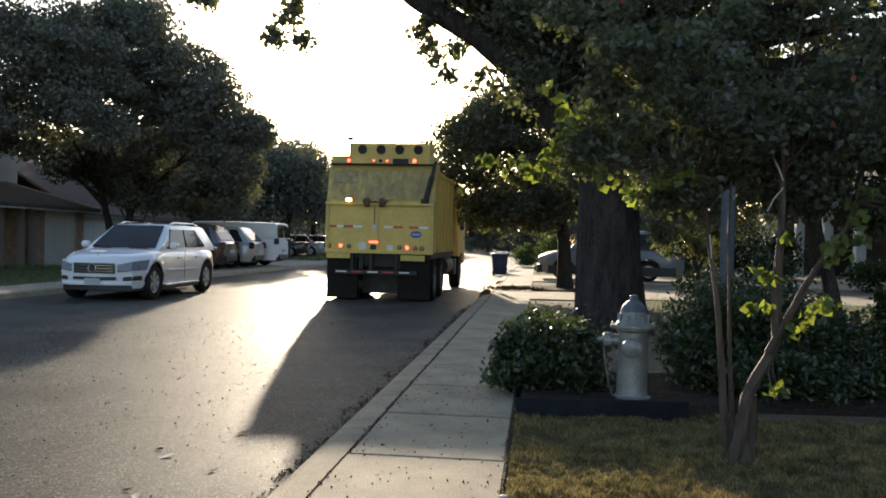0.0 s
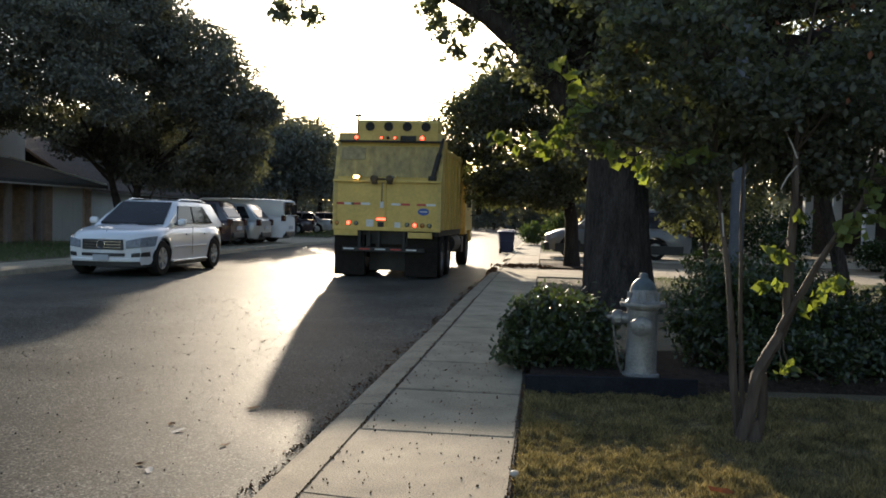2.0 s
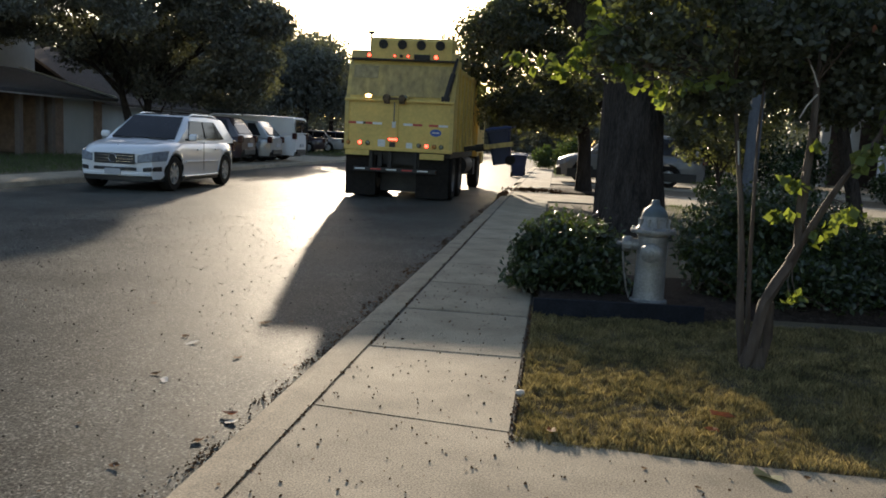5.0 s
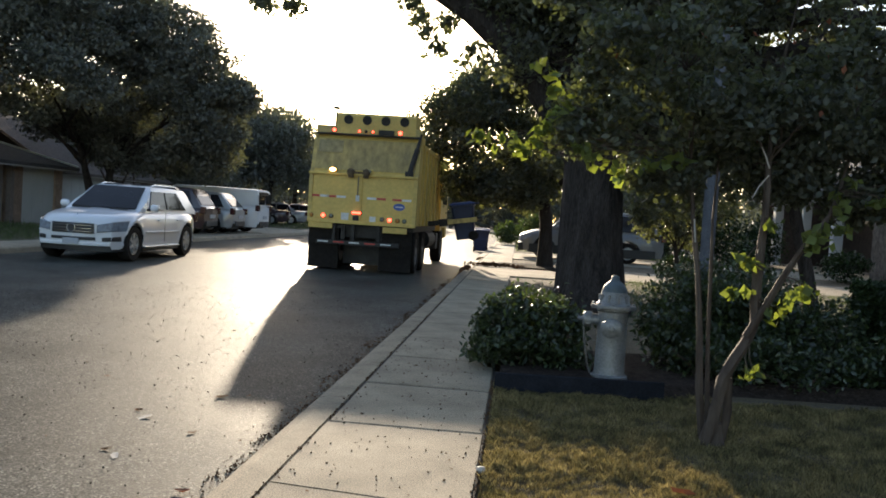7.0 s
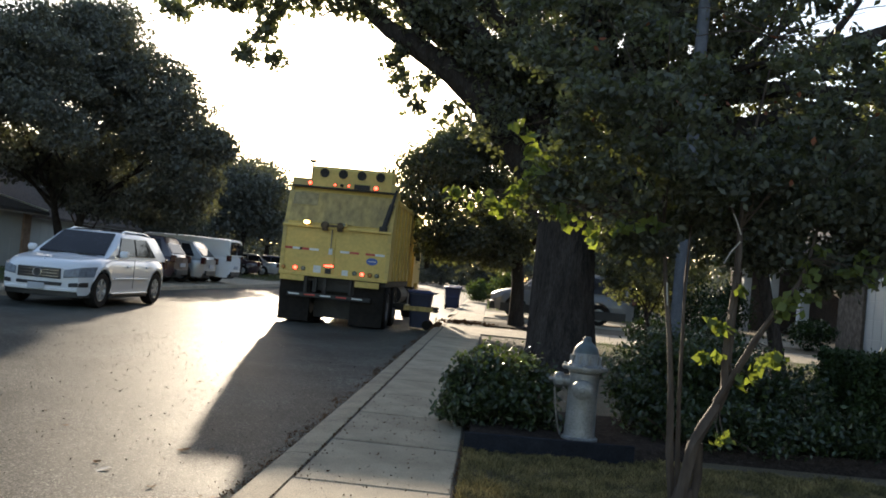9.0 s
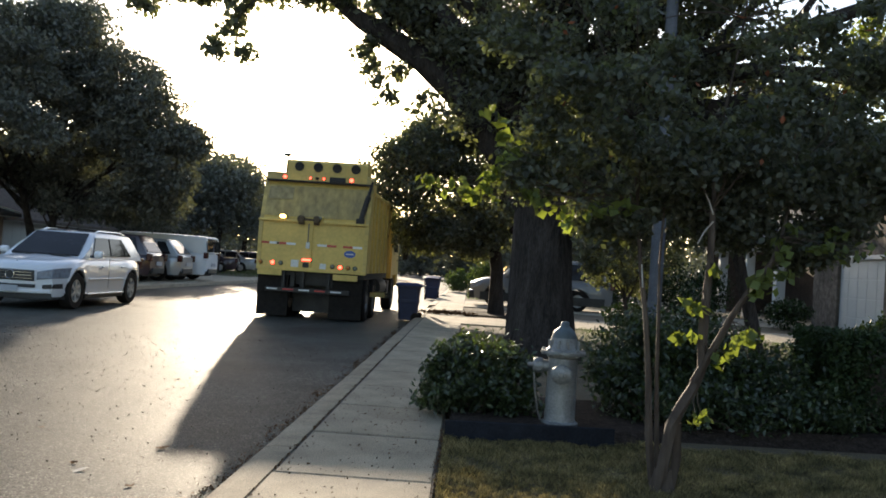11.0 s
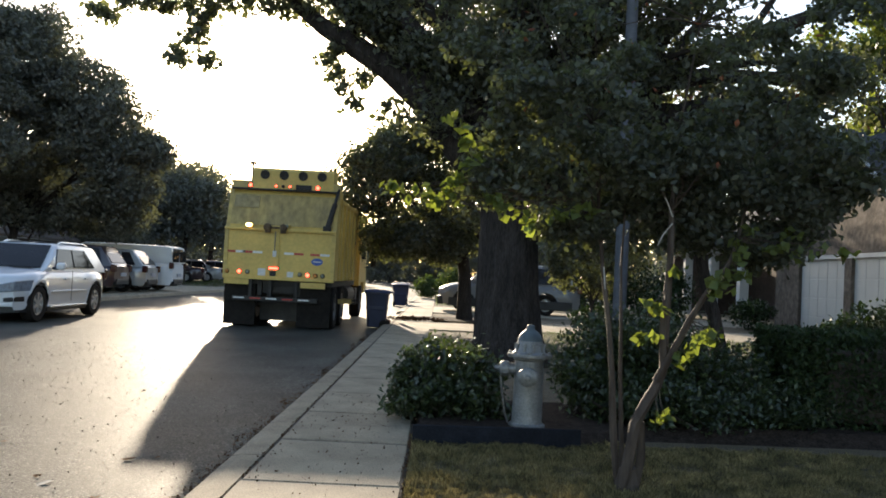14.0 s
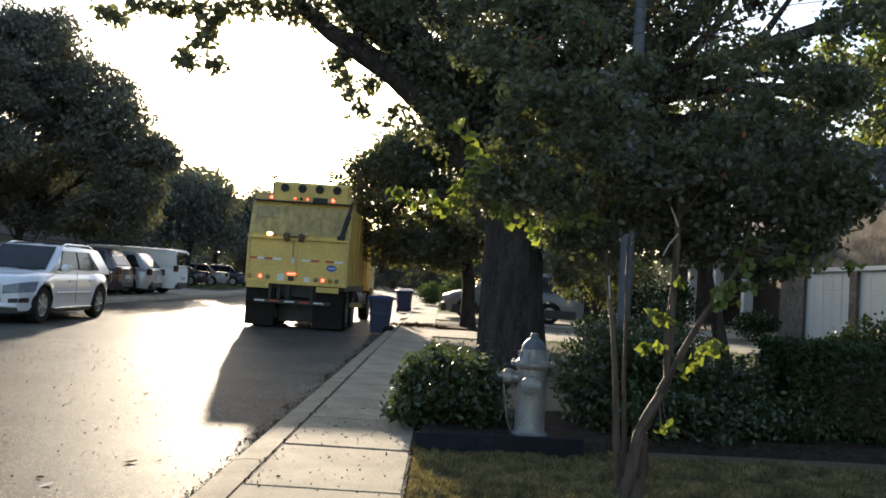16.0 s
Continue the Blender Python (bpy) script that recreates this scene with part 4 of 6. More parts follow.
    spots = [(-14.6, 62, 7.6, 3.0), (-19.6, 56, 9, 3.6), (-15.9, 52, 7.3, 3.0), (-17.5, 64, 9, 4), (-18, 80, 9, 4.5), (-12.5, 96, 8, 4), (-6.5, 108, 7.5, 4.5), (0, 112, 7, 4.5), (3.5, 60, 9.5, 3.8), (5.5, 76, 12, 5), (4.5, 95, 12, 5.5), (-22, 46, 8, 4), (7.5, 44, 9, 4), (-26, 70, 11, 5), (9, 112, 13, 6), (-19, 108, 9.5, 5)]
    for i, (x, y, h, r) in enumerate(spots):
        bl = []
        for k in range(9):
            a = rng.uniform(0, 6.28)
            q = rng.uniform(0.1, 0.62) * r
            zz = h * rng.uniform(0.46 if x < -10 and y < 66 else 0.24, 0.86)
            s = r * rng.uniform(0.35, 0.55)
            bl.append((x + q * math.cos(a), y + q * math.sin(a), zz, s, s, s * 0.8))
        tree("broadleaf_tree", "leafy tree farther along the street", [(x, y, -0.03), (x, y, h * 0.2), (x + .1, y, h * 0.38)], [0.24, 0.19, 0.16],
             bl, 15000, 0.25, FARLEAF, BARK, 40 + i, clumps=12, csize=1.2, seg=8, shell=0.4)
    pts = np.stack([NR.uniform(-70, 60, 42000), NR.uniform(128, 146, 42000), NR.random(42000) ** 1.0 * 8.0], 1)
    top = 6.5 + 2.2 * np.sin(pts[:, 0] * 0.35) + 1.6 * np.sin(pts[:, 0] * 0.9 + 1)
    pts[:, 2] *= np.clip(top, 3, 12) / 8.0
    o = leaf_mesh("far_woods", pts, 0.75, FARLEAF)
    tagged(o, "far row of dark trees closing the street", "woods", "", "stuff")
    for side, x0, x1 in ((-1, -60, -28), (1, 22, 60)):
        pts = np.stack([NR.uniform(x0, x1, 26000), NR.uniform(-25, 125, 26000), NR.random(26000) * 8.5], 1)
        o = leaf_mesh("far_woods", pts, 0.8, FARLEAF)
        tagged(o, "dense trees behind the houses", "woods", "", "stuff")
    # Unseen tall trees added to block sky light and reflections from the right.
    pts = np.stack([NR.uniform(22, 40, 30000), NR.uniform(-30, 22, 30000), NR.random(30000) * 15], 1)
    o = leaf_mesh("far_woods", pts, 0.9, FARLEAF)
    tagged(o, "added unseen trees that cut sky light and window reflections", "woods", "", "stuff")


# ---- hydrant, pole, debris ----
def hydrant():
    t = thing("fire_hydrant", "weathered silver fire hydrant with a blue-grey bonnet in the mulch", "fire hydrant", pose(0.74, 7.2, 0.06, 0, 0, -8) @ Matrix.Diagonal((1.16, 1.16, 1, 1)))
    m = Mesh().lathe([(0.125, 0), (0.125, 0.03), (0.108, 0.04), (0.104, 0.06), (0.1, 0.30), (0.1, 0.53), (0.112, 0.545), (0.112, 0.56)], 28)
    part("barrel", m, HYD, t, smooth=True)
    m = Mesh().lathe([(0.15, 0.56), (0.154, 0.57), (0.15, 0.588), (0.118, 0.594), (0.108, 0.602), (0.094, 0.655), (0.086, 0.69)], 28)
    part("flange", m, HYD, t, smooth=True)
    for k in range(8):
        a = k * math.pi / 4
        part("bolt", Mesh().lathe([(0.012, 0.55), (0.012, 0.602), (0.008, 0.606)], 6), HYD, t, at=pose(0.133 * math.cos(a), 0.133 * math.sin(a), 0))
    for k in range(10):
        a = k * math.pi / 5
        part("rib", Mesh().box(-0.006, -0.008, 0.6, 0.012, 0.008, 0.67), HYD, t, at=pose(0.094 * math.cos(a), 0.094 * math.sin(a), 0, 0, 0, math.degrees(a)))
    m = Mesh().lathe([(0.086, 0.688), (0.084, 0.705), (0.074, 0.735), (0.052, 0.762), (0.034, 0.776), (0.029, 0.785), (0.027, 0.81), (0.021, 0.817), (0.008, 0.82)], 24)
    part("bonnet", m, HYDCAP, t, "faded blue-grey bonnet", smooth=True)
    for ang, r, z, name in ((180, 0.052, 0.46, "side_nozzle"), (-90, 0.064, 0.42, "pumper_nozzle")):
        rot = pose(0, 0, z, 0, 0, ang) @ pose(0.085, 0, 0, 0, 90, 0)
        m = Mesh().lathe([(r * 0.92, 0), (r * 0.92, 0.05), (r * 1.12, 0.052), (r * 1.12, 0.105), (r * 0.9, 0.115), (r * 0.35, 0.118), (r * 0.34, 0.15), (r * 0.25, 0.152)], 20)
        m.lathe([(r * 1.2, 0.06), (r * 1.2, 0.09), (r * 1.1, 0.095)], 6)
        part(name, m, HYD, t, smooth=True, at=rot)
    m = Mesh()
    pts = [(-0.19, -0.03, 0.40), (-0.18, -0.04, 0.3), (-0.165, -0.03, 0.2), (-0.15, -0.02, 0.1), (-0.13, 0, 0.03)]
    m.tube(pts, [0.007] * 5, 6)
    part("cap_chain", m, GREYST, t)


def pole():
    t = thing("street_lamp", "tall grey galvanised street lamp pole behind the shrubs", "street lamp", pose(2.27, 11, -0.03))
    part("base_plate", Mesh().box(-0.16, -0.16, 0, 0.16, 0.16, 0.05, 0.01), POLEM, t)
    part("pole", Mesh().lathe([(0.085, 0.05), (0.082, 2.5), (0.07, 5.5), (0.06, 7.6)], 20), POLEM, t, smooth=True)
    m = Mesh().tube([(0, 0, 7.5), (-0.3, 0, 7.8), (-1.2, 0, 7.9)], [0.04, 0.035, 0.03], 10)
    part("arm", m, POLEM, t, smooth=True)
    part("lamp_head", Mesh().box(-1.75, -0.14, 7.82, -1.15, 0.14, 7.96, 0.03), POLEM, t)
    u = thing("utility_pole", "thin dark wooden utility pole far down the street", "utility pole", pose(-9.6, 92, -0.05))
    part("pole", Mesh().lathe([(0.16, 0), (0.11, 11.2)], 10), DARKWOOD, u)
    part("crossarm", Mesh().box(-1.0, -0.06, 10.5, 1.0, 0.06, 10.65), DARKWOOD, u)


def debris():
    rng = random.Random(12)

    def leafm(seed):
        r2 = random.Random(seed)
        m = Mesh()
        n = 7
        ring = []
        for k in range(n):
            a = 2 * math.pi * k / n
            q = 1.0 + r2.uniform(-0.35, 0.35)
            ring.append((q * math.cos(a), 0.62 * q * math.sin(a), r2.uniform(0.0, 0.35)))
        m.add([(0, 0, 0.02)] + ring, [(0, k + 1, (k + 1) % n + 1) for k in range(n)])
        return m
    base = []
    for s in range(4):
        o = solid("dry_leaf", leafm(s), DRYLEAF, "curled dry brown leaf lying on the asphalt", "leaf", group="fallen leaves")
        base.append(o)
    spots = [(-2.06, 6.24, 0.05), (-3.05, 9.28, 0.042), (-1.9, 5.3, 0.03), (-2.42, 5.7, 0.035), (-2.2, 4.85, 0.03), (-1.55, 3.95, 0.035), (-1.75, 3.6, 0.03), (-3.1, 6.6, 0.03), (-1.9, 6.35, 0.025)]
    for _ in range(110):
        spots.append((rng.uniform(-8.5, -1.5), rng.uniform(3.2, 17), rng.uniform(0.006, 0.017)))
    for _ in range(40):
        spots.append((-1.42 - abs(rng.gauss(0, 0.09)), rng.uniform(3, 16), rng.uniform(0.008, 0.024)))
    for _ in range(30):
        spots.append((rng.uniform(-1.3, -0.22), rng.uniform(3, 9), rng.uniform(0.005, 0.011)))
    for _ in range(18):
        spots.append((rng.uniform(-0.15, 1.5), rng.uniform(2.6, 3.9), rng.uniform(0.008, 0.02)))
    for i, (x, y, s) in enumerate(spots):
        z = 0.003 if x > -1.32 else ROAD + 0.006
        m = pose(x, y, z, rng.uniform(-8, 8), rng.uniform(-8, 8), rng.uniform(0, 360))
        if i < 4:
            o = base[i]
            o.matrix_basis = m
            o.scale = (s, s, s)
        else:
            o = copy_thing(base[i % 4], m)
            o.scale = (s, s, s)
    # grit in the gutter, in the joint and on the walk
    n = 1500
    x = np.concatenate([-1.40 - np.abs(NR.normal(0, 0.07, n)), NR.uniform(-1.09, -0.2, 420), np.full(500, -1.106) + NR.normal(0, .008, 500), NR.uniform(-0.15, 3, 300), np.full(300, -0.165) + NR.normal(0, .012, 300)])
    y = np.concatenate([NR.uniform(2.8, 24, n), NR.uniform(2.5, 9, 420), NR.uniform(2.8, 14, 500), NR.uniform(2.5, 3.9, 300), NR.uniform(3.9, 7, 300)])
    z = np.where(x < -1.33, ROAD + 0.006, 0.004)
    gutter = blob_points([(-1.43 - abs(rng.gauss(0, 0.05)), rng.uniform(2.9, 20), ROAD + 0.008, 0.04, rng.uniform(0.06, 0.4), 0.006) for k in range(46)], 1300, 0.6)
    x, y, z = np.concatenate([x, gutter[:, 0]]), np.concatenate([y, gutter[:, 1]]), np.concatenate([z, gutter[:, 2]])
    o = leaf_mesh("leaf_litter", np.stack([x, y, z], 1), 0.014, DRYLEAF, droop=0, aspect=0.8)
    tagged(o, "small dark leaf litter and grit along the kerb", "litter", "", "stuff")
    n = 5200
    y = 2.9 + 11 * NR.random(n) ** 1.6
    x = NR.uniform(-7.5, -1.45, n)
    for name, k, size, mt, lab in (("road_grit", slice(0, 2000), 0.013, JOINT, "dark grit and leaf crumbs scattered on the asphalt"), ("pale_grit", slice(2000, n), 0.008, WHITESTUFF, "pale stone chips scattered on the asphalt")):
        o = leaf_mesh(name, np.stack([x[k], y[k], np.full(len(x[k]), ROAD + 0.012)], 1), size, mt, droop=0, aspect=0.8)
        tagged(o, lab, "grit", "", "stuff")
    pts = blob_points([(-0.6, 22.75, 0.06, 0.8, 0.15, 0.05), (-1.35, 22.0, -0.06, 0.1, 1.2, 0.05)], 900, 0.6)
    o = leaf_mesh("leaf_pile", pts, 0.08, DRYLEAF, droop=0, aspect=0.7)
    tagged(o, "swept dry leaves beside the driveway apron", "leaf pile", "", "stuff")
    for i, (x, y, mt, lab, sz) in enumerate(((0.8, 4.5, RUSSET, "small orange-red fallen leaf on the dry lawn", 0.05), (0.72, 4.28, RUSSET, "small orange-red fallen leaf on the dry lawn", 0.04), (0.0, 4.08, RUSSET, "small orange-red fallen leaf at the lawn's edge", 0.035), (0.87, 3.84, LAWN, "green sprig lying on the concrete drive", 0.07), (-1.54, 4.3, RUSSET, "faded red scrap in the gutter", 0.05), (-1.5, 4.22, WHITESTUFF, "white paper scrap in the gutter", 0.04), (-2.3, 5.55, WHITESTUFF, "pale flattened leaf on the asphalt", 0.045), (-2.1, 4.75, WHITESTUFF, "pale flattened leaf on the asphalt", 0.04))):
        z = 0.03 if y > 4 and x > -0.1 else (0.004 if x > -1 else ROAD + 0.008)
        o = solid("fallen_leaf" if mt is not WHITESTUFF else "scrap", leafm(20 + i), mt, lab, "leaf" if mt is not WHITESTUFF else "litter", at=pose(x, y, z, 5, 8, 40 * i))
        o.scale = (sz, sz, sz if mt is not WHITESTUFF else sz * 0.25)
    sc = Mesh()
    sc.lathe([(0.022, 0), (0.026, 0.012), (0.02, 0.024), (0.006, 0.028)], 10)
    solid("pebble", sc, WHITESTUFF, "small white pebble at the edge of the walk", "pebble", at=pose(-0.155, 4.65, 0.0))


# ---- refuse truck ----
def wheel(parent, x, y, r, w, name="wheel", rim=GREYST, spokes=0):
    """A wheel about the x axis at (x, y), standing on the ground; w is signed towards its outer side."""
    s = 1 if w > 0 else -1
    a = abs(w)
    tyre = Mesh().lathe([(r * 0.62, -a / 2), (r * 0.93, -a / 2), (r, -a / 2 + 0.035), (r, a / 2 - 0.035), (r * 0.93, a / 2), (r * 0.64, a / 2), (r * 0.62, a / 2 - 0.03)], 32, caps=False)
    at = pose(x, y, r, 0, 90 * s, 0)
    e = part(name, tyre, RUBBER, parent, smooth=True, at=at)
    rm = Mesh().lathe([(r * 0.62, -a / 2 + 0.01), (r * 0.62, a / 2 - 0.015), (r * 0.56, a / 2 - 0.02), (r * 0.52, a / 2 - 0.06), (r * 0.2, a / 2 - 0.05), (r * 0.18, a / 2 - 0.01), (r * 0.05, a / 2 - 0.008)], 24)
    for k in range(spokes):
        rm.box(r * 0.12, -0.035, a / 2 - 0.06, r * 0.58, 0.035, a / 2 - 0.012, 0.008, pose(0, 0, 0, 0, 0, 360 / spokes * k))
    part("rim", rm, rim, e, smooth=True)
    return e


def round_lamp(parent, x, y, z, r, material, label, name="lamp"):
    rot = pose(x, y, z, 90, 0, 0)
    e = part(name, Mesh().lathe([(r * 1.25, -0.03), (r * 1.25, 0.012), (r * 1.05, 0.02), (r * 1.0, 0.012)], 20), BLACKST, parent, smooth=True, at=rot)
    part("lens", Mesh().lathe([(r, 0.0), (r, 0.018), (r * 0.75, 0.03), (r * 0.2, 0.034)], 20), material, e, label, smooth=True)
    return e


def truck():
    t = thing("refuse_truck", "dirty yellow side-loading refuse truck stopped at the kerb", "refuse truck", pose(-3.59, 19.1, ROAD))
    W = 1.23
    # tailgate: lower panel, ledge, sloped upper panel
    m = Mesh()
    m.prism([(0.0, 1.12), (0.0, 2.22), (0.06, 2.27), (0.30, 3.02), (0.34, 3.12), (0.75, 3.12), (0.75, 1.12)], -W, W - 0.01, "x")
    part("tailgate", m, YELLOW, t, "weathered yellow tailgate with a sloped upper half")
    m = Mesh()
    m.prism([(0.062, 2.30), (0.288, 3.01), (0.30, 3.01), (0.08, 2.30)], -W + 0.071, W - 0.081, "x", pose(0, -0.012, 0))
    part("upper_panel", m, STAINED, t, "grimy stained upper panel")
    for x0, x1 in ((-W - 0.012, -W + 0.07), (W - 0.08, W + 0.002)):
        m = Mesh()
        m.prism([(-0.03, 1.10), (-0.03, 2.2), (0.046, 2.28), (0.272, 3.02), (0.30, 3.14), (0.42, 3.14), (0.12, 2.2), (0.1, 1.10)], x0, x1, "x")
        part("tailgate_rib", m, GRIME, t)
    m = Mesh()
    m.prism([(0.175, 2.69), (0.262, 2.97), (0.28, 2.97), (0.193, 2.69)], -1.12, -0.56, "x", pose(0, -0.020, 0))
    part("hatch_plate", m, SOOTY, t, "grimy plate under the top rail")
    part("ledge", Mesh().box(-W - 0.02, -0.07, 2.17, W - 0.0, 0.05, 2.225, 0.012), YELLOW, t)
    part("centre_rib", Mesh().box(-0.10, -0.03, 1.13, -0.02, 0.0, 2.17, 0.008), YELLOW, t)
    part("sill", Mesh().box(-W - 0.01, -0.05, 1.08, W, 0.05, 1.16, 0.01), YELLOW, t)
    part("latch", Mesh().box(-0.36, -0.10, 2.22, 0.14, 0.0, 2.27, 0.01).box(-0.34, -0.12, 2.13, -0.22, -0.03, 2.26, 0.01).box(0.0, -0.12, 2.13, 0.12, -0.03, 2.26, 0.01).lathe([(0.085, 0), (0.085, 0.1), (0.06, 0.12), (0.02, 0.125)], 16, pose(-0.29, -0.03, 2.25, 90, 0, 0)).lathe([(0.085, 0), (0.085, 0.1), (0.06, 0.12), (0.02, 0.125)], 16, pose(0.07, -0.03, 2.25, 90, 0, 0)), RUSTY, t, "dark rusty tailgate latch")
    part("latch_rod", Mesh().tube([(-0.11, -0.06, 2.16), (-0.11, -0.06, 1.72)], [0.012, 0.012], 8), GREYST, t)
    part("latch_tag", Mesh().box(-0.15, -0.055, 1.60, -0.07, -0.04, 1.74), DECALW, t, "small pale tag")
    # reflective tape
    for i in range(4):
        for k in range(2):
            x = [-1.2, -0.82, 0.10, 0.68][i] + k * 0.22
            z = 1.66
            part("reflector_tape", Mesh().box(x, -0.008, z, x + 0.21, -0.002, z + 0.05), (RED_OFF if k == 0 else WHITE_R) if i != 2 else (WHITE_R if k == 0 else RED_OFF), t)
    # lamps
    for x, z, mt, lab in ((-0.88, 1.245, RED_ON, "lit red tail lamp"), (-0.70, 1.24, GREY_LENS, "unlit round lamp"), (0.47, 1.23, GREY_LENS, "unlit round lamp"), (0.645, 1.225, RED_ON, "lit red tail lamp"), (-1.16, 1.24, AMBER_OFF, "unlit amber lamp"), (0.82, 1.22, AMBER_OFF, "unlit amber lamp"), (0.98, 1.22, GREY_LENS, "unlit round lamp")):
        round_lamp(t, x, -0.01, z, 0.042, mt, lab)
    e = part("stop_lamp", Mesh().box(-0.24, -0.035, 1.31, 0.0, -0.002, 1.375, 0.008), BLACKST, t)
    part("lens", Mesh().box(-0.225, -0.045, 1.32, -0.015, -0.03, 1.365, 0.006), RED_ON, e, "lit red centre stop lamp")
    part("camera_box", Mesh().box(-0.2, -0.05, 1.17, -0.06, 0.0, 1.28, 0.015), BLACKST, t, "small black rear camera box")
    part("decal", Mesh().box(-0.47, -0.006, 1.17, -0.3, -0.001, 1.33), DECALW, t, "pale blue-green rectangular sticker")
    part("decal", Mesh().box(0.18, -0.006, 1.15, 0.32, -0.001, 1.28), DECALW, t, "pale rectangular sticker")
    dm = Mesh().lathe([(0.13, 0), (0.13, 0.006)], 24)
    e = part("badge", dm, DECALB, t, "blue oval badge", at=pose(0.84, -0.002, 1.53, 90, 0, 0) @ Matrix.Diagonal((1, 0.62, 1, 1)))
    part("badge_bar", Mesh().box(-0.085, -0.018, 0.004, 0.085, 0.018, 0.01), DECALW, e)
    # strobes at the ledge
    for x, mt, lab in ((-0.70, AMBER_ON, "lit amber strobe"), (0.12, GREY_LENS, "unlit strobe")):
        e = part("strobe", Mesh().box(x - 0.09, -0.10, 2.235, x + 0.09, -0.02, 2.33, 0.015), YELLOW, t)
        part("lens", Mesh().lathe([(0.052, 0), (0.052, 0.02), (0.035, 0.036), (0.01, 0.04)], 20), mt, e, lab, smooth=True, at=pose(x, -0.098, 2.285, 90, 0, 0) @ Matrix.Diagonal((1.3, 0.8, 1, 1)))
    # canopy with round vents
    m = Mesh()
    m.prism([(0.205, 3.12), (0.215, 3.55), (0.28, 3.61), (0.9, 3.63), (0.9, 3.12)], -0.74, 1.09, "x")
    part("canopy", m, YELLOW, t, "yellow box above the tailgate")
    part("top_rail", Mesh().box(-W + 0.03, 0.22, 3.13, W - 0.03, 0.7, 3.31, 0.015), GRIME, t, "grimy yellow top rail")
    part("rail_lip", Mesh().box(-W + 0.03, 0.2, 3.1, W - 0.03, 0.3, 3.14, 0.008), BLACKST, t)
    for x in (-0.47, -0.04, 0.39, 0.82):
        e = part("vent", Mesh().lathe([(0.105, 0), (0.105, 0.02), (0.085, 0.022), (0.083, 0.006), (0.02, 0.005)], 24), BLACKST, t, "round black vent", smooth=True, at=pose(x, 0.204, 3.455, 91, 0, 0))
        for k in range(7):
            q = math.sqrt(0.083 ** 2 - (0.024 * (k - 3)) ** 2)
            part("grille_bar", Mesh().box(-q, 0.024 * (k - 3) - 0.004, 0.004, q, 0.024 * (k - 3) + 0.004, 0.014), BLACKST, e)
    for x, r, mt in ((-0.78, 0.04, RED_ON), (-0.2, 0.024, RED_ON), (0.11, 0.024, RED_ON), (0.74, 0.045, RED_ON), (-0.05, 0.03, BLACKST)):
        round_lamp(t, x, 0.195, 3.2, r, mt, "lit red marker lamp" if mt is RED_ON else "dark lamp", "marker_lamp")
    part("number_panel", Mesh().box(0.24, 0.18, 3.14, 0.6, 0.24, 3.25), BLACKST, t, "dark panel below the vents")
    part("antenna", Mesh().tube([(-0.84, 0.6, 3.1), (-0.84, 0.6, 3.78)], [0.025, 0.02], 8).box(-0.92, 0.57, 3.72, -0.77, 0.63, 3.78), BLACKST, t, "dark upright post at the roof corner")
    # body shell: open hopper ahead of the rear compartment
    m = Mesh()
    m.prism([(0.75, 1.12), (0.75, 3.18), (1.2, 3.2), (1.2, 1.12)], -W + 0.01, W - 0.03, "x")
    m.box(-W + 0.01, 1.2, 1.12, W - 0.03, 4.2, 1.5)
    m.box(-W + 0.01, 1.2, 1.5, -W + 0.09, 4.2, 3.2)
    m.box(W - 0.11, 1.2, 1.5, W - 0.03, 4.2, 2.95)
    m.box(-W + 0.01, 4.2, 1.12, W - 0.03, 5.0, 3.1)
    part("body", m, YELLOW, t, "yellow steel body with an open hopper")
    for y in (0.8, 1.5, 2.3, 3.1, 3.9, 4.8):
        part("side_rib", Mesh().box(W - 0.04, y, 1.12, W + 0.02, y + 0.1, 2.95, 0.01), YELLOW, t)
        part("side_rib", Mesh().box(-W - 0.02, y, 1.12, -W + 0.02, y + 0.1, 2.95, 0.01), YELLOW, t)
    part("top_edge", Mesh().box(W - 0.13, 0.75, 2.93, W + 0.02, 4.9, 3.02, 0.01), YELLOW, t)
    m = Mesh().tube([(W - 0.2, 0.02, 2.3), (W - 0.08, 0.16, 2.85)], [0.06, 0.06], 12).tube([(W - 0.08, 0.16, 2.85), (W - 0.02, 0.26, 3.2)], [0.035, 0.035], 10)
    m.box(W - 0.3, -0.03, 2.22, W - 0.12, 0.08, 2.34, 0.01)
    part("hydraulic_ram", m, BLACKST, t, "dark hydraulic ram on the tailgate", smooth=True)
    # chassis
    m = Mesh().box(-0.48, 0.1, 0.72, -0.38, 8.2, 1.08, 0.01).box(0.38, 0.1, 0.72, 0.48, 8.2, 1.08, 0.01)
    for y in (0.2, 2.0, 4.0, 6.0):
        m.box(-0.4, y, 0.78, 0.4, y + 0.1, 1.02)
    m.box(-W + 0.05, 0.12, 0.98, W - 0.05, 5.0, 1.12)
    # Thin plate added to block the bright gap under the truck.
    m.box(-0.5, 0.6, 0.15, 0.5, 0.64, 0.9)
    part("chassis", m, BLACKST, t)
    part("bumper_bar", Mesh().box(-1.02, 0.0, 0.60, 0.88, 0.1, 0.70, 0.012), BLACKST, t)
    for i in range(5):
        x = -0.98 + i * 0.36
        part("reflector_tape", Mesh().box(x, -0.006, 0.645, x + 0.24, -0.001, 0.675), RED_OFF if i % 2 else WHITE_R, t)
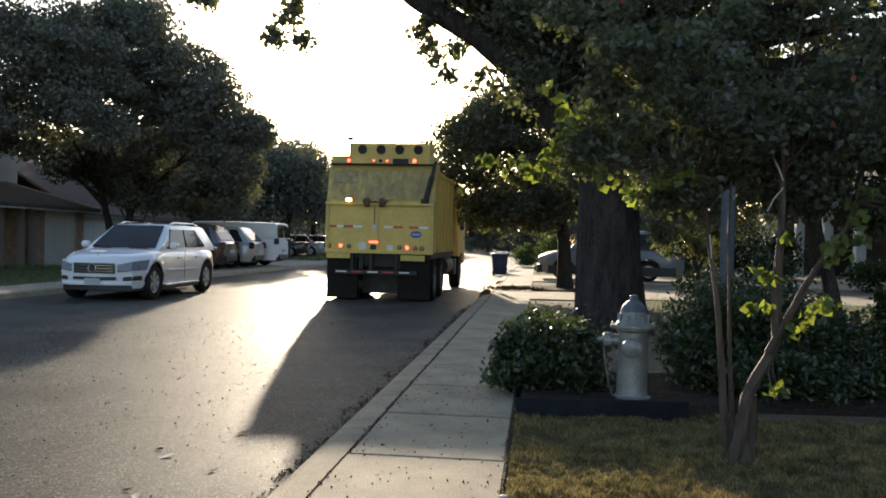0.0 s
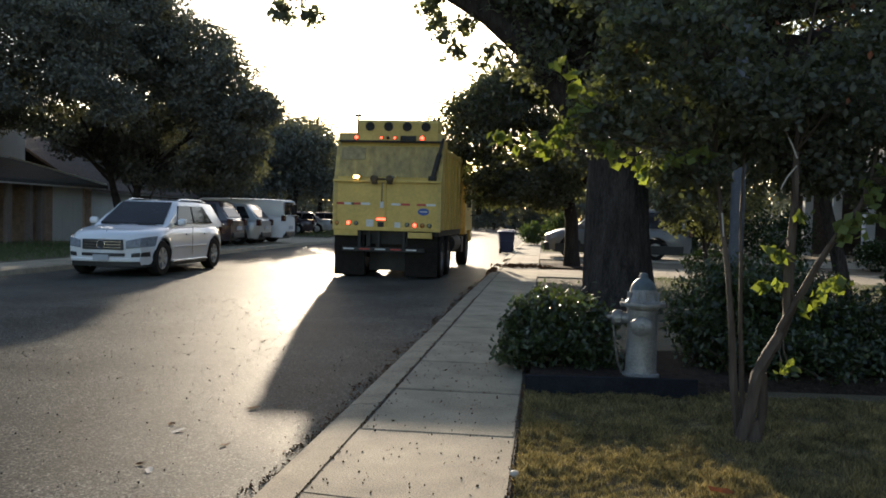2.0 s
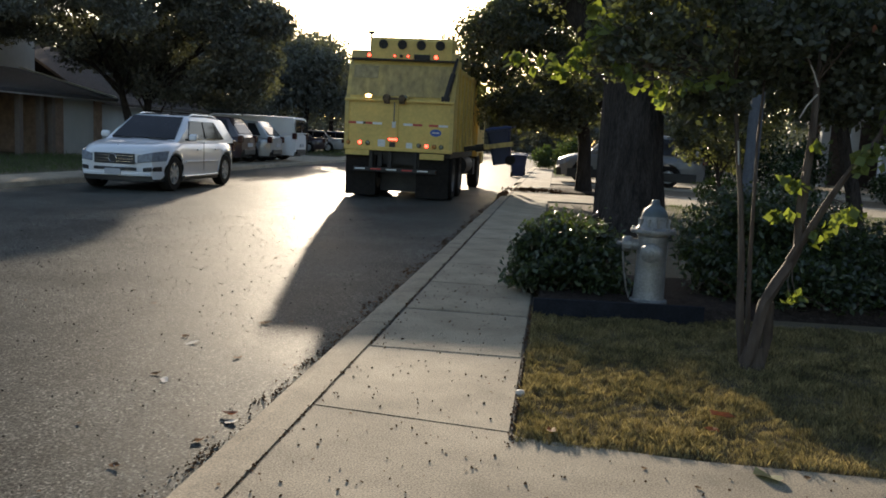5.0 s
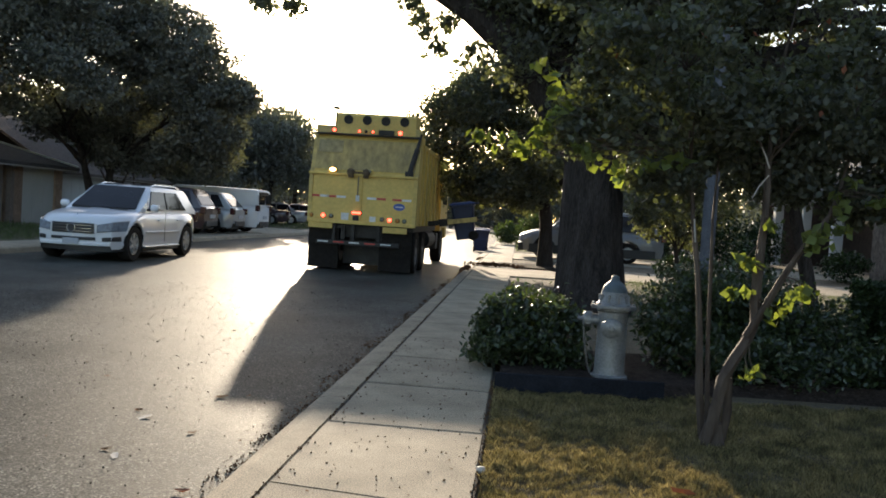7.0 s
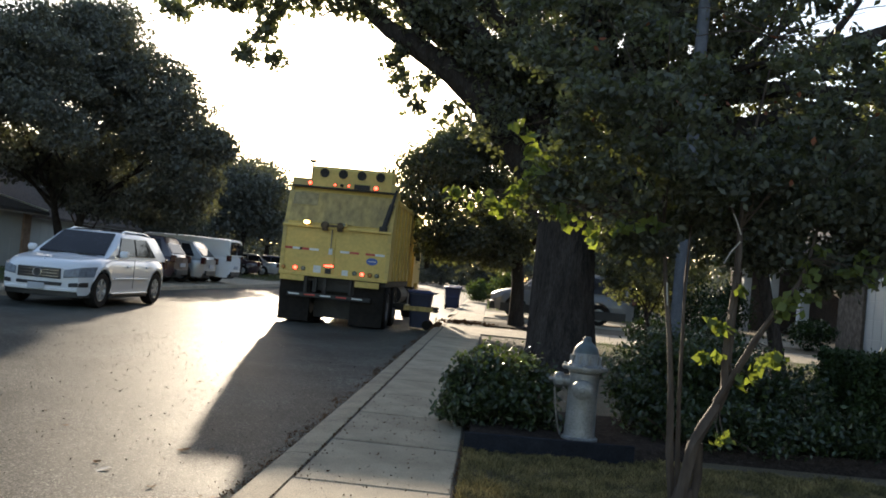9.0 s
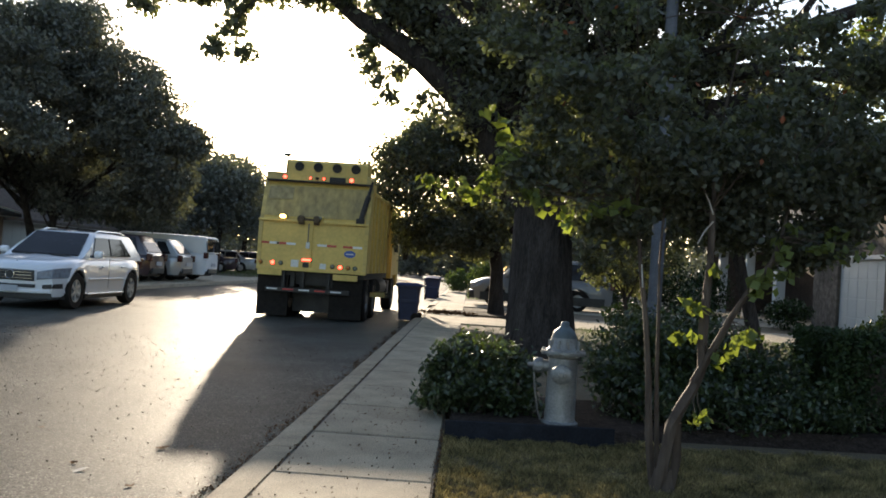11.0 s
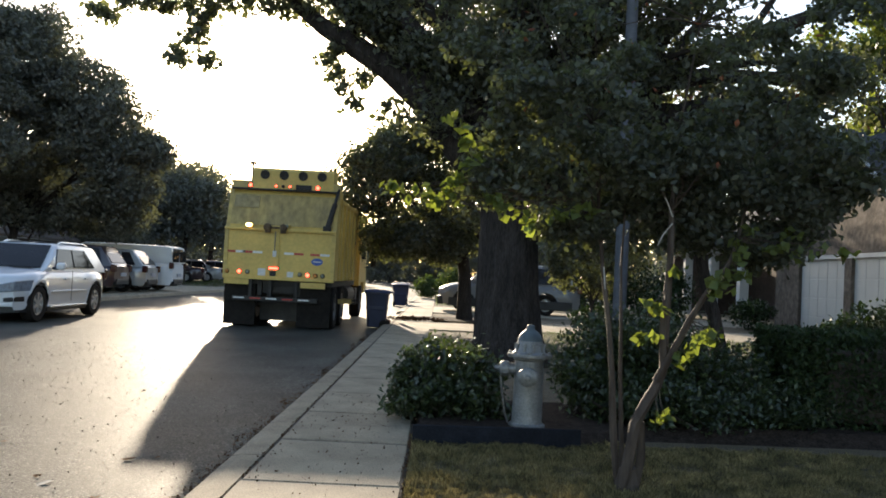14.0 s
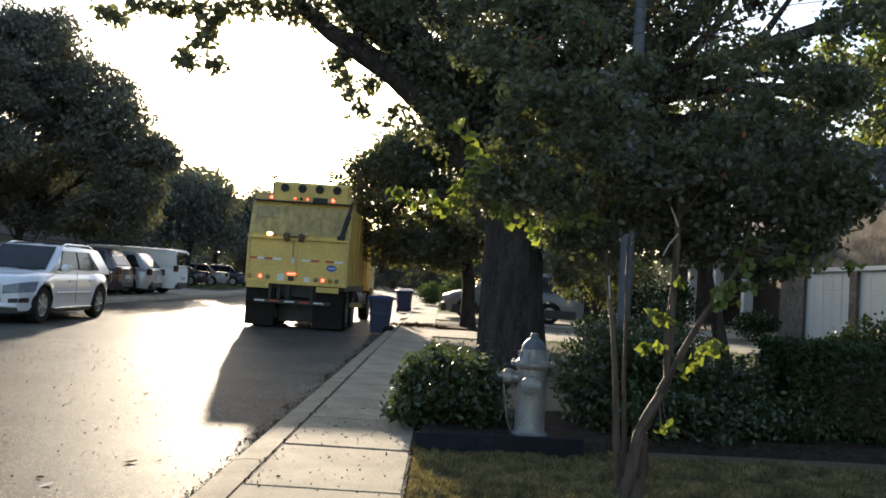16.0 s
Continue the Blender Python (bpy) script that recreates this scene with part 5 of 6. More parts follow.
    for x in (-0.66, -0.22, 0.36):
        part("bumper_hanger", Mesh().box(x, 0.02, 0.62, x + 0.07, 0.1, 1.1, 0.005), BLACKST, t)
    for x0, x1 in ((-1.22, -0.52), (0.42, 1.16)):
        m = Mesh()
        n = 8
        vs = []
        for j in range(n):
            z = 0.06 + 0.95 * j / (n - 1)
            for x in (x0, x1):
                vs += [(x, 0.12 + 0.02 * math.sin(j), z), (x, 0.135 + 0.02 * math.sin(j), z)]
        fs = []
        for j in range(n - 1):
            a, b = j * 4, (j + 1) * 4
            fs += [(a, a + 2, b + 2, b), (a + 1, b + 1, b + 3, a + 3), (a, b, b + 1, a + 1), (a + 2, a + 3, b + 3, b + 2)]
        m.add(vs, fs + [(0, 1, 3, 2), (n * 4 - 4, n * 4 - 2, n * 4 - 1, n * 4 - 3)])
        part("mudflap", m, RUBBER, t, "black rubber mudflap")
    part("side_marker", Mesh().box(-1.21, -0.03, 0.96, -0.66, 0.0, 1.08, 0.008), YELLOW, t)
    part("side_marker", Mesh().box(0.5, -0.03, 0.93, 1.05, 0.0, 1.06, 0.008), YELLOW, t)
    wheels = []
    for y in (0.85, 2.15):
        part("axle", Mesh().tube([(-1.0, y, 0.5), (1.0, y, 0.5)], [0.07, 0.07], 10), BLACKST, t)
        part("differential", Mesh().lathe([(0.05, -0.2), (0.16, -0.16), (0.2, 0), (0.16, 0.16), (0.05, 0.2)], 16), BLACKST, t, smooth=True, at=pose(0, y, 0.45))
        for x, w in ((-1.05, -0.28), (-0.74, -0.28), (1.05, 0.28), (0.74, 0.28)):
            wheels.append(wheel(t, x, y, 0.51, w))
    for x, w in ((-1.05, -0.3), (1.05, 0.3)):
        wheels.append(wheel(t, x, 6.9, 0.51, w))
    # cab
    m = Mesh()
    m.prism([(6.15, 0.95), (6.15, 2.55), (6.40, 2.66), (8.10, 2.62), (8.40, 1.75), (8.45, 0.75), (7.85, 0.7), (7.85, 1.05), (6.75, 1.05), (6.75, 0.95)], -1.2, 1.2, "x")
    part("cab", m, YELLOW, t, "yellow low-entry cab")
    for s in (-1, 1):
        part("cab_window", Mesh().prism([(6.65, 1.75), (6.65, 2.4), (7.80, 2.4), (8.00, 1.75)], s * 1.2, s * 1.212, "x"), GLASS, t)
        e = part("mirror", Mesh().box(1.42 * s - 0.03, 7.80, 1.55, 1.42 * s + 0.13 * s, 7.88, 2.1, 0.02), BLACKST, t, "black side mirror")
        part("mirror_bracket", Mesh().tube([(1.2 * s, 7.85, 2.2), (1.45 * s, 7.84, 2.12)], [0.015, 0.015], 6), BLACKST, e)
        part("mirror_bracket", Mesh().tube([(1.2 * s, 7.85, 1.5), (1.45 * s, 7.84, 1.55)], [0.015, 0.015], 6), BLACKST, e)
    part("windscreen", Mesh().prism([(8.12, 2.56), (8.40, 1.76), (8.42, 1.76), (8.13, 2.56)], -1.1, 1.1, "x"), GLASS, t)
    part("fuel_tank", Mesh().tube([(1.0, 3.0, 0.75), (1.0, 4.6, 0.75)], [0.25, 0.25], 16), BLACKST, t)
    part("side_step", Mesh().box(0.9, 5.0, 0.45, 1.22, 5.5, 0.9, 0.02), BLACKST, t)
    # lifting arm: boom and gripper, which grips the bin about its waist
    g = Mesh()
    g.box(-0.62, -0.09, -0.09, -0.36, 0.09, 0.09, 0.02)
    g.box(-0.9, -0.06, -0.05, -0.6, 0.06, 0.07, 0.015)
    arm = part("lift_arm", g, BLACKST, t, "dark hydraulic lifting arm")
    f = Mesh().box(-0.38, -0.42, -0.06, -0.33, 0.42, 0.07, 0.012)
    part("gripper_plate", f, STAINED, arm, "worn yellow gripper plate")
    for s in (-1, 1):
        f = Mesh()
        pts = [(-0.36, 0.40), (-0.1, 0.385), (0.12, 0.37), (0.30, 0.34), (0.36, 0.22)]
        pts2 = [(x, y - 0.04) for x, y in pts[::-1]]
        pts2[0] = (0.33, 0.2)
        f.prism([(x, s * y) for x, y in pts + pts2], -0.055, 0.055, "z")
        part("gripper_finger", f, STAINED, arm, "worn yellow gripper finger")
        f = Mesh()
        for z in (-0.04, 0.03):
            f.box(0.33, s * 0.24 - 0.03, z - 0.025, 0.44, s * 0.24 + 0.03, z + 0.025, 0.008)
        part("grip_pad", f, BLACKST, arm)
    return t, arm, wheels


def wheeled_bin(label, at, s=1.0, lid=BINLID):
    t = thing("wheeled_bin", label, "rubbish bin", at, group="wheeled bins at the kerb")
    m = Mesh()
    def ring(w, d, z):
        c = 0.05
        return [(-w + c, -d, z), (w - c, -d, z), (w, -d + c, z), (w, d - c, z), (w - c, d, z), (-w + c, d, z), (-w, d - c, z), (-w, -d + c, z)]
    prof = [(0.215, 0.24, 0.04), (0.22, 0.245, 0.10), (0.245, 0.28, 0.45), (0.255, 0.29, 0.47), (0.258, 0.292, 0.53), (0.25, 0.285, 0.55), (0.275, 0.32, 0.84), (0.305, 0.35, 0.85), (0.305, 0.35, 0.885)]
    vs = [p for q in prof for p in ring(*q)]
    fs = [(i * 8 + k, i * 8 + (k + 1) % 8, i * 8 + 8 + (k + 1) % 8, i * 8 + 8 + k) for i in range(len(prof) - 1) for k in range(8)]
    fs += [tuple(range(8)), tuple(range(len(vs) - 8, len(vs)))]
    m.add(vs, fs)
    part("body", m, BINBLUE, t, "dark blue plastic body")
    m = Mesh()
    lp = [(0.315, 0.36, 0.887), (0.32, 0.365, 0.90), (0.31, 0.35, 0.925), (0.2, 0.22, 0.955), (0.05, 0.05, 0.962)]
    vs = [p for q in lp for p in ring(*q)]
    fs = [(i * 8 + k, i * 8 + (k + 1) % 8, i * 8 + 8 + (k + 1) % 8, i * 8 + 8 + k) for i in range(len(lp) - 1) for k in range(8)]
    m.add(vs, fs + [tuple(range(8)), tuple(range(len(vs) - 8, len(vs)))])
    part("lid", m, lid, t, "blue hinged lid")
    part("handle", Mesh().tube([(0.24, -0.3, 0.87), (0.38, -0.3, 0.9), (0.40, 0, 0.905), (0.38, 0.3, 0.9), (0.24, 0.3, 0.87)], [0.016] * 5, 8), BINBLUE, t)
    for y in (-0.27, 0.27):
        w = part("wheel", Mesh().lathe([(0.06, -0.03), (0.11, -0.03), (0.115, -0.015), (0.115, 0.015), (0.11, 0.03), (0.06, 0.03), (0.02, 0.035)], 20), RUBBER, t, smooth=True, at=pose(0.2, y, 0.115, 90, 0, 0))
    part("axle", Mesh().tube([(0.2, -0.3, 0.115), (0.2, 0.3, 0.115)], [0.012, 0.012], 8), GREYST, t)
    return t


# ---- cars ----
def car(label, at, paint, L=4.78, Wd=1.91, H=1.78, name="car", r=0.365, front=0.86, base=2.915, hood=0.98, belt=1.02, ws=1.22, wt=1.95, roof_end=4.25, rear_top=4.55, glass_sides=True, face=False, group="parked cars", deck=None, rails=False, boxy=False, tail=True, cladding=False, suv=False):
    """A car along y: its nose at 0, its tail at L; ws/wt: foot and head of the windscreen; deck: height of a boot lid."""
    t = thing(name, label, "car" if name == "car" else "van", at, group=group)
    w = Wd / 2
    sill = 0.26
    ra = r + 0.07
    yw = (front, front + base)

    def bottom(y):
        for c in yw:
            if abs(y - c) < ra:
                return max(sill, r + math.sqrt(max(0, ra * ra - (y - c) ** 2)) * 1.0)
        return sill

    def topz(y):
        if y < ws and suv:
            return hood + 0.02 - 0.17 * (1 - y / ws) ** 1.5 - 0.1 * max(0.0, 1 - y / 0.3) ** 2.2
        if y < ws:
            return hood - 0.25 * (1 - y / ws) ** 2.4
        if deck is not None and y > rear_top:
            return deck - 0.06 * max(0, (y - L + 0.25) / 0.25) ** 2
        if y > L - 0.12:
            return belt - 0.06
        return belt

    def half(y):
        e = min(y, L - y)
        k = 1.0
        if suv and e < 0.9:
            k = 1 - 0.17 * (1 - e / 0.9) ** 2.2
        elif e < 0.55:
            k = 1 - 0.23 * (1 - e / 0.55) ** 2.4
        if suv:
            k *= 0.975 + 0.025 * max(math.exp(-((y - c) / 0.42) ** 4) for c in yw)
        return w * k
    def front_y(x):
        """Where the bowed nose lies at x from the middle."""
        y = 0.0
        while half(y) < abs(x) and y < 0.9:
            y += 0.01
        return y + (0.24 if suv else 0.13) * max(0.0, 1 - y / 0.9) ** 1.2 * (x / w) ** 2

    def nose_strip(x0, x1, lo, hi, proud, deep=0.06, n=10):
        """A strip bent round the nose; lo and hi: its lower and upper edge at both ends."""
        vs = []
        for i in range(n + 1):
            k = i / n
            x = x0 + (x1 - x0) * k
            y = front_y(x)
            a, b = lo[0] + (lo[1] - lo[0]) * k, hi[0] + (hi[1] - hi[0]) * k
            c = min(0.015, (b - a) * 0.25)
            vs += [(x, y + deep, a), (x, y - proud + 0.01, a), (x, y - proud, a + c), (x, y - proud, b - c), (x, y - proud + 0.01, b), (x, y + deep, b)]
        fs = [(i * 6 + k, i * 6 + (k + 1) % 6, i * 6 + 6 + (k + 1) % 6, i * 6 + 6 + k) for i in range(n) for k in range(6)]
        return Mesh().add(vs, fs + [tuple(range(6)), tuple(range(n * 6, n * 6 + 6))])
    ys = [0, 0.02, 0.05, 0.12, 0.2, 0.3]
    y = 0.4
    while y < L - 0.32:
        ys.append(y)
        y += 0.055
    ys += [L - 0.3, L - 0.2, L - 0.12, L - 0.06, L - 0.02, L]
    for c in yw:
        ys += [c - ra, c + ra, c - ra + 0.01, c + ra - 0.01]
    ys = sorted(ys)
    rings = []
    for y in ys:
        h, zt, zb = half(y), topz(y), bottom(y)
        zm = max(zb + 0.02, (zt + sill) * 0.5)
        if y < 0.03:
            zt, zb = zt - 0.02, 0.33
        if y > L - 0.03:
            zb = 0.42
        arch = zb > sill + 0.01 and 0.1 < y < L - 0.1
        rings.append([(0, zt + 0.02), (h * 0.42, zt + 0.016), (h * 0.68, zt + 0.004), (h * 0.82, zt - 0.018), (h * 0.9, zt - 0.05), (h * 0.95, max(zb + 0.05, zt - 0.1)), (h * 0.982, max(zb + 0.045, zt - 0.19)), (h, max(zb + 0.03, zm)), (h * (1.012 if arch else 0.99), max(zb + 0.01, (zm + zb) / 2 if not arch else zb + 0.05)), (h * (1.015 if arch else 0.965), zb)])
    vs, fs = [], []
    n = len(rings[0])
    for s in (1, -1):
        o = len(vs)
        for y, rg in zip(ys, rings):
            bow = (0.24 if suv else 0.13) * max(0.0, 1 - y / 0.9) ** 1.2 - 0.08 * max(0.0, 1 - (L - y) / 0.5)
            vs += [(s * x, y + bow * (x / w) ** 2, z) for x, z in rg]
        for i in range(len(ys) - 1):
            for k in range(n - 1):
                fs.append((o + i * n + k, o + i * n + k + 1, o + (i + 1) * n + k + 1, o + (i + 1) * n + k))
        for i in (0, len(ys) - 1):
            fs.append(tuple(o + i * n + k for k in range(n)) + (len(vs),))
            vs.append((0, ys[i], rings[i][-1][1]))
    part("body", Mesh().add(vs, fs), paint, t, smooth=True)
    part("underbody", Mesh().box(-w + 0.2, 0.6 if suv else 0.3, 0.2, w - 0.2, L - 0.3, 0.62).box(-w + 0.03, front + ra, 0.2, w - 0.03, front + base - ra, 0.3, 0.02), TRIM, t, "black underbody")
    # cabin
    hb, ht = w * 0.88, w * (0.86 if boxy else 0.73)
    prof = [(ws, belt - 0.03, hb), (ws + (wt - ws) * 0.48, belt - 0.03 + (H - 0.06 - belt + 0.03) * 0.5, (hb + ht) / 2), (wt - 0.03, H - 0.06, ht + 0.01), (wt + 0.1, H - 0.015, ht), ((wt + roof_end) / 2, H, ht), (roof_end - 0.1, H - 0.03, ht), (roof_end, H - 0.07, ht), (rear_top, belt - 0.02, hb * 0.97)]
    vs, fs = [], []
    m = len(prof)
    for s in (1, -1):
        o = len(vs)
        for y, z, h in prof:
            f = (z - belt) / (H - belt)
            vs += [(0, y, z + 0.004), (s * h * 0.8, y, z + 0.002), (s * h * 0.96, y, z - 0.03 * max(f, 0)), (s * (hb * (1 - max(f, 0)) + h * max(f, 0)) * 1.0, y, z - 0.09 * max(0, f)), (s * hb, y, belt - 0.05)]
        for i in range(m - 1):
            for k in range(4):
                fs.append((o + i * 5 + k, o + i * 5 + k + 1, o + (i + 1) * 5 + k + 1, o + (i + 1) * 5 + k))
    part("cabin", Mesh().add(vs, fs), paint, t, smooth=True)

    def pane(nm, pts, push, label=""):
        nrm = (Vector(pts[1]) - Vector(pts[0])).cross(Vector(pts[2]) - Vector(pts[0])).normalized()
        if nrm.dot(Vector(push)) < 0:
            nrm = -nrm
        a = [Vector(p) + nrm * 0.02 for p in pts]
        b = [Vector(p) - nrm * 0.015 for p in pts]
        k = len(pts)
        return part(nm, Mesh().add(a + b, [tuple(range(k)), tuple(range(k, 2 * k))] + [(i, (i + 1) % k, k + (i + 1) % k, k + i) for i in range(k)]), GLASS, t, label)
    pane("windscreen", [(-hb * 0.86, ws + 0.06, belt + 0.03), (hb * 0.86, ws + 0.06, belt + 0.03), (ht * 0.84, wt - 0.04, H - 0.06), (-ht * 0.84, wt - 0.04, H - 0.06)], (0, -1, 0.5))
    pane("rear_window", [(-hb * 0.78, rear_top - 0.05, belt + 0.08), (hb * 0.78, rear_top - 0.05, belt + 0.08), (ht * 0.78, roof_end + 0.0, H - 0.13), (-ht * 0.78, roof_end + 0.0, H - 0.13)], (0, 1, 0.3))
    if glass_sides:
        zt = H - 0.13
        f = (zt - belt) / (H - belt)
        hx = hb * (1 - f) + ht * f
        y0 = ws + (wt - ws) * 0.86
        if suv:
            cuts = [(ws + 0.5, y0 + 0.06, y0 + 0.66, y0 + 0.70), (y0 + 0.74, y0 + 0.78, y0 + 1.5, y0 + 1.34), (y0 + 1.56, y0 + 1.40, y0 + 1.86, y0 + 1.46)]
        else:
            cuts = [(ws + 0.34, y0 + 0.04, y0 + 0.72, y0 + 0.72), (y0 + 0.78, y0 + 0.78, y0 + 1.52, y0 + 1.44), (y0 + 1.60, y0 + 1.52, rear_top - 0.34, roof_end - 0.12)]
        for s in (1, -1):
            for b0, t0, t1b, t1t in cuts:
                if t1b - b0 < 0.12:
                    continue
                pane("side_window", [(s * hb * 1.0, b0, belt + 0.04), (s * hb * 1.0, t1b, belt + 0.04), (s * hx * 1.0, t1t, zt), (s * hx * 1.0, t0, zt)], (s, 0, 0))
    for c in yw:
        for s in (1, -1):
            wheel(t, s * (w - 0.13), c, r, s * 0.24, rim=SILVER, spokes=6)
    for s in (1, -1):
        e = part("door_mirror", Mesh().box(s * (w - 0.02) if s > 0 else s * (w + 0.18), ws + 0.28, belt + 0.0, s * (w + 0.18) if s > 0 else s * (w - 0.02), ws + 0.42, belt + 0.15, 0.055), paint, t)
        part("mirror_stalk", Mesh().box(min(s * (w - 0.1), s * (w + 0.05)), ws + 0.33, belt, max(s * (w - 0.1), s * (w + 0.05)), ws + 0.39, belt + 0.05), TRIM, e)
        for dy in (0.78, 1.85):
            part("door_handle", Mesh().box(s * w * 0.99 - 0.012, ws + dy, 0.86, s * w * 0.99 + 0.025, ws + dy + 0.16, 0.9, 0.008), paint, t)
        part("door_seam", Mesh().box(s * w * 0.995 - 0.004, ws + 1.15, 0.4, s * w * 0.995 + 0.004, ws + 1.157, belt - 0.02), TRIM, t)
        if tail:
            part("tail_lamp", Mesh().box(s * w * (0.74 if suv else 0.80) - 0.09, L - 0.16, belt - 0.24, s * w * 0.80 + 0.09, L + 0.012, belt + 0.02, 0.02), TAILR, t, "dark red tail lamp")
        if suv:
            hl = nose_strip(s * 0.52 * w, s * 0.955 * w, (0.60, 0.645), (0.755, 0.86), 0.014, 0.08, 14)
        else:
            hl = Mesh()
            plan = [(0.50 * w, 0.0), (0.64 * w, 0.025), (0.76 * w, 0.055), (half(0.0) + 0.006, 0.085), (half(0.10) + 0.008, 0.185), (half(0.22) + 0.01, 0.305), (half(0.36) + 0.008, 0.43)]
            lo = [hood - 0.42, hood - 0.435, hood - 0.435, hood - 0.425, hood - 0.395, hood - 0.34, hood - 0.26]
            hi = [hood - 0.27, hood - 0.245, hood - 0.228, hood - 0.215, hood - 0.19, hood - 0.17, hood - 0.175]
            plan = [(x, y - 0.018) for x, y in plan]
            n6 = len(plan)
            vs = [(s * x, y, z) for (x, y), z in zip(plan, lo)] + [(s * x * 0.985, y + 0.012, z) for (x, y), z in zip(plan, hi)] + [(s * x * 0.9, y + 0.06, z) for (x, y), z in zip(plan, lo)] + [(s * x * 0.9, y + 0.06, z) for (x, y), z in zip(plan, hi)]
            hl.add(vs, [(i, i + 1, n6 + i + 1, n6 + i) for i in range(n6 - 1)] + [(n6 + i, n6 + i + 1, 3 * n6 + i + 1, 3 * n6 + i) for i in range(n6 - 1)] + [(i, 2 * n6 + i, 2 * n6 + i + 1, i + 1) for i in range(n6 - 1)])
        part("headlamp", hl, LAMPGL, t, "clear glass headlamp")
    part("bumper_insert", Mesh().box(-w * 0.62, L - 0.06, 0.32, w * 0.62, L + 0.015, 0.52, 0.02), TRIM, t)
    part("plate", Mesh().box(-0.26, L + 0.005, 0.62, 0.26, L + 0.025, 0.76), PLATE, t, "blank number plate")
    if face:
        g = part("grille", nose_strip(-0.44, 0.44, (0.57, 0.57), (0.78, 0.78), 0.015), TRIM, t, "black grille with bright bars")
        for z in (0.615, 0.675, 0.735):
            part("grille_bar", nose_strip(-0.41, 0.41, (z - 0.008, z - 0.008), (z + 0.008, z + 0.008), 0.028, 0.0), CHROME, g)
        part("badge", Mesh().tube([(0.085 * math.cos(a), -0.04, 0.68 + 0.085 * math.sin(a)) for a in [math.pi * k / 12 for k in range(25)]], [0.008] * 25, 6), CHROME, g, "round chrome ring badge")
        part("badge_backing", Mesh().lathe([(0.08, 0), (0.08, 0.006)], 24), TRIM, g, at=pose(0, -0.032, 0.68, 90, 0, 0))
        part("lower_intake", nose_strip(-0.46, 0.46, (0.435, 0.435), (0.5, 0.5), 0.006), TRIM, t)
        for s in (1, -1):
            part("fog_lamp", nose_strip(s * 0.6, s * 0.86, (0.42, 0.43), (0.5, 0.53), 0.008), TRIM, t)
        part("bumper_lip", nose_strip(-0.9, 0.9, (0.315, 0.33), (0.385, 0.395), 0.014), paint, t)
        part("skid_plate", nose_strip(-0.88, 0.88, (0.21, 0.21), (0.335, 0.345), -0.07, 0.3, 16), TRIM, t, "black lower bumper")
        part("front_plate", Mesh().box(-0.17, -0.045, 0.35, 0.17, -0.03, 0.47), PLATE, t, "blank white number plate")
        part("wiper", Mesh().tube([(-0.5, ws + 0.02, belt + 0.03), (0.1, ws - 0.0, belt + 0.035)], [0.01, 0.008], 6).tube([(0.15, ws + 0.02, belt + 0.03), (0.6, ws - 0.0, belt + 0.03)], [0.01, 0.008], 6), TRIM, t)
        part("hood_badge", Mesh().lathe([(0.02, 0), (0.012, 0.03), (0.002, 0.05)], 8), CHROME, t, at=pose(0, 0.2, hood - 0.12))
    if suv:
        for s in (1, -1):
            part("hood_vent", Mesh().box(s * 0.42 - 0.2, ws - 0.13, hood + 0.035, s * 0.42 + 0.2, ws - 0.05, hood + 0.055, 0.004), TRIM, t, "black slotted hood vent")
        part("rear_seat", Mesh().box(-0.62, ws + 1.9, 0.9, 0.62, ws + 2.1, 1.35, 0.05), TRIM, t)
    if cladding:
        for s in (1, -1):
            part("cladding", Mesh().box(s * (w + 0.004) - 0.02, 0.35, 0.2, s * (w + 0.004) + 0.02, L - 0.35, 0.5, 0.012), TRIM, t, "dark plastic lower cladding")
        part("front_cladding", Mesh().box(-w * 0.82, -0.03, 0.24, w * 0.82, 0.2, 0.52, 0.03), TRIM, t, "dark lower bumper")
    if rails:
        for s in (1, -1):
            part("side_step", Mesh().box(s * (w - 0.02) - 0.03, front + ra + 0.05, 0.27, s * (w - 0.02) + 0.03, front + base - ra - 0.05, 0.315, 0.01), CHROME, t, "bright side step")
            part("rub_strip", Mesh().box(s * w - 0.012, front + ra + 0.1, 0.60, s * w + 0.014, front + base - ra - 0.1, 0.635, 0.006), WPAINT, t)
        for c in yw:
            for s in (1, -1):
                lip = Mesh()
                arc = [(math.cos(a), math.sin(a)) for a in [math.radians(25) + math.radians(130) * k / 16 for k in range(17)]]
                lip.tube([(s * (w * 0.985), c + ra * x, r + ra * z) for x, z in arc], [0.013] * 17, 6)
                part("arch_lip", lip, WPAINT, t, smooth=True)
        for s in (1, -1):
            part("roof_rail", Mesh().tube([(s * ht * 0.86, wt + 0.25, H - 0.01), (s * ht * 0.86, wt + 0.4, H + 0.03), (s * ht * 0.86, roof_end - 0.5, H + 0.03), (s * ht * 0.86, roof_end - 0.25, H - 0.02)], [0.018] * 4, 8), CHROME, t)
        part("sunroof", Mesh().box(-0.45, wt + 0.2, H + 0.012, 0.45, wt + 1.0, H + 0.028, 0.01), GLASS, t)
    return t


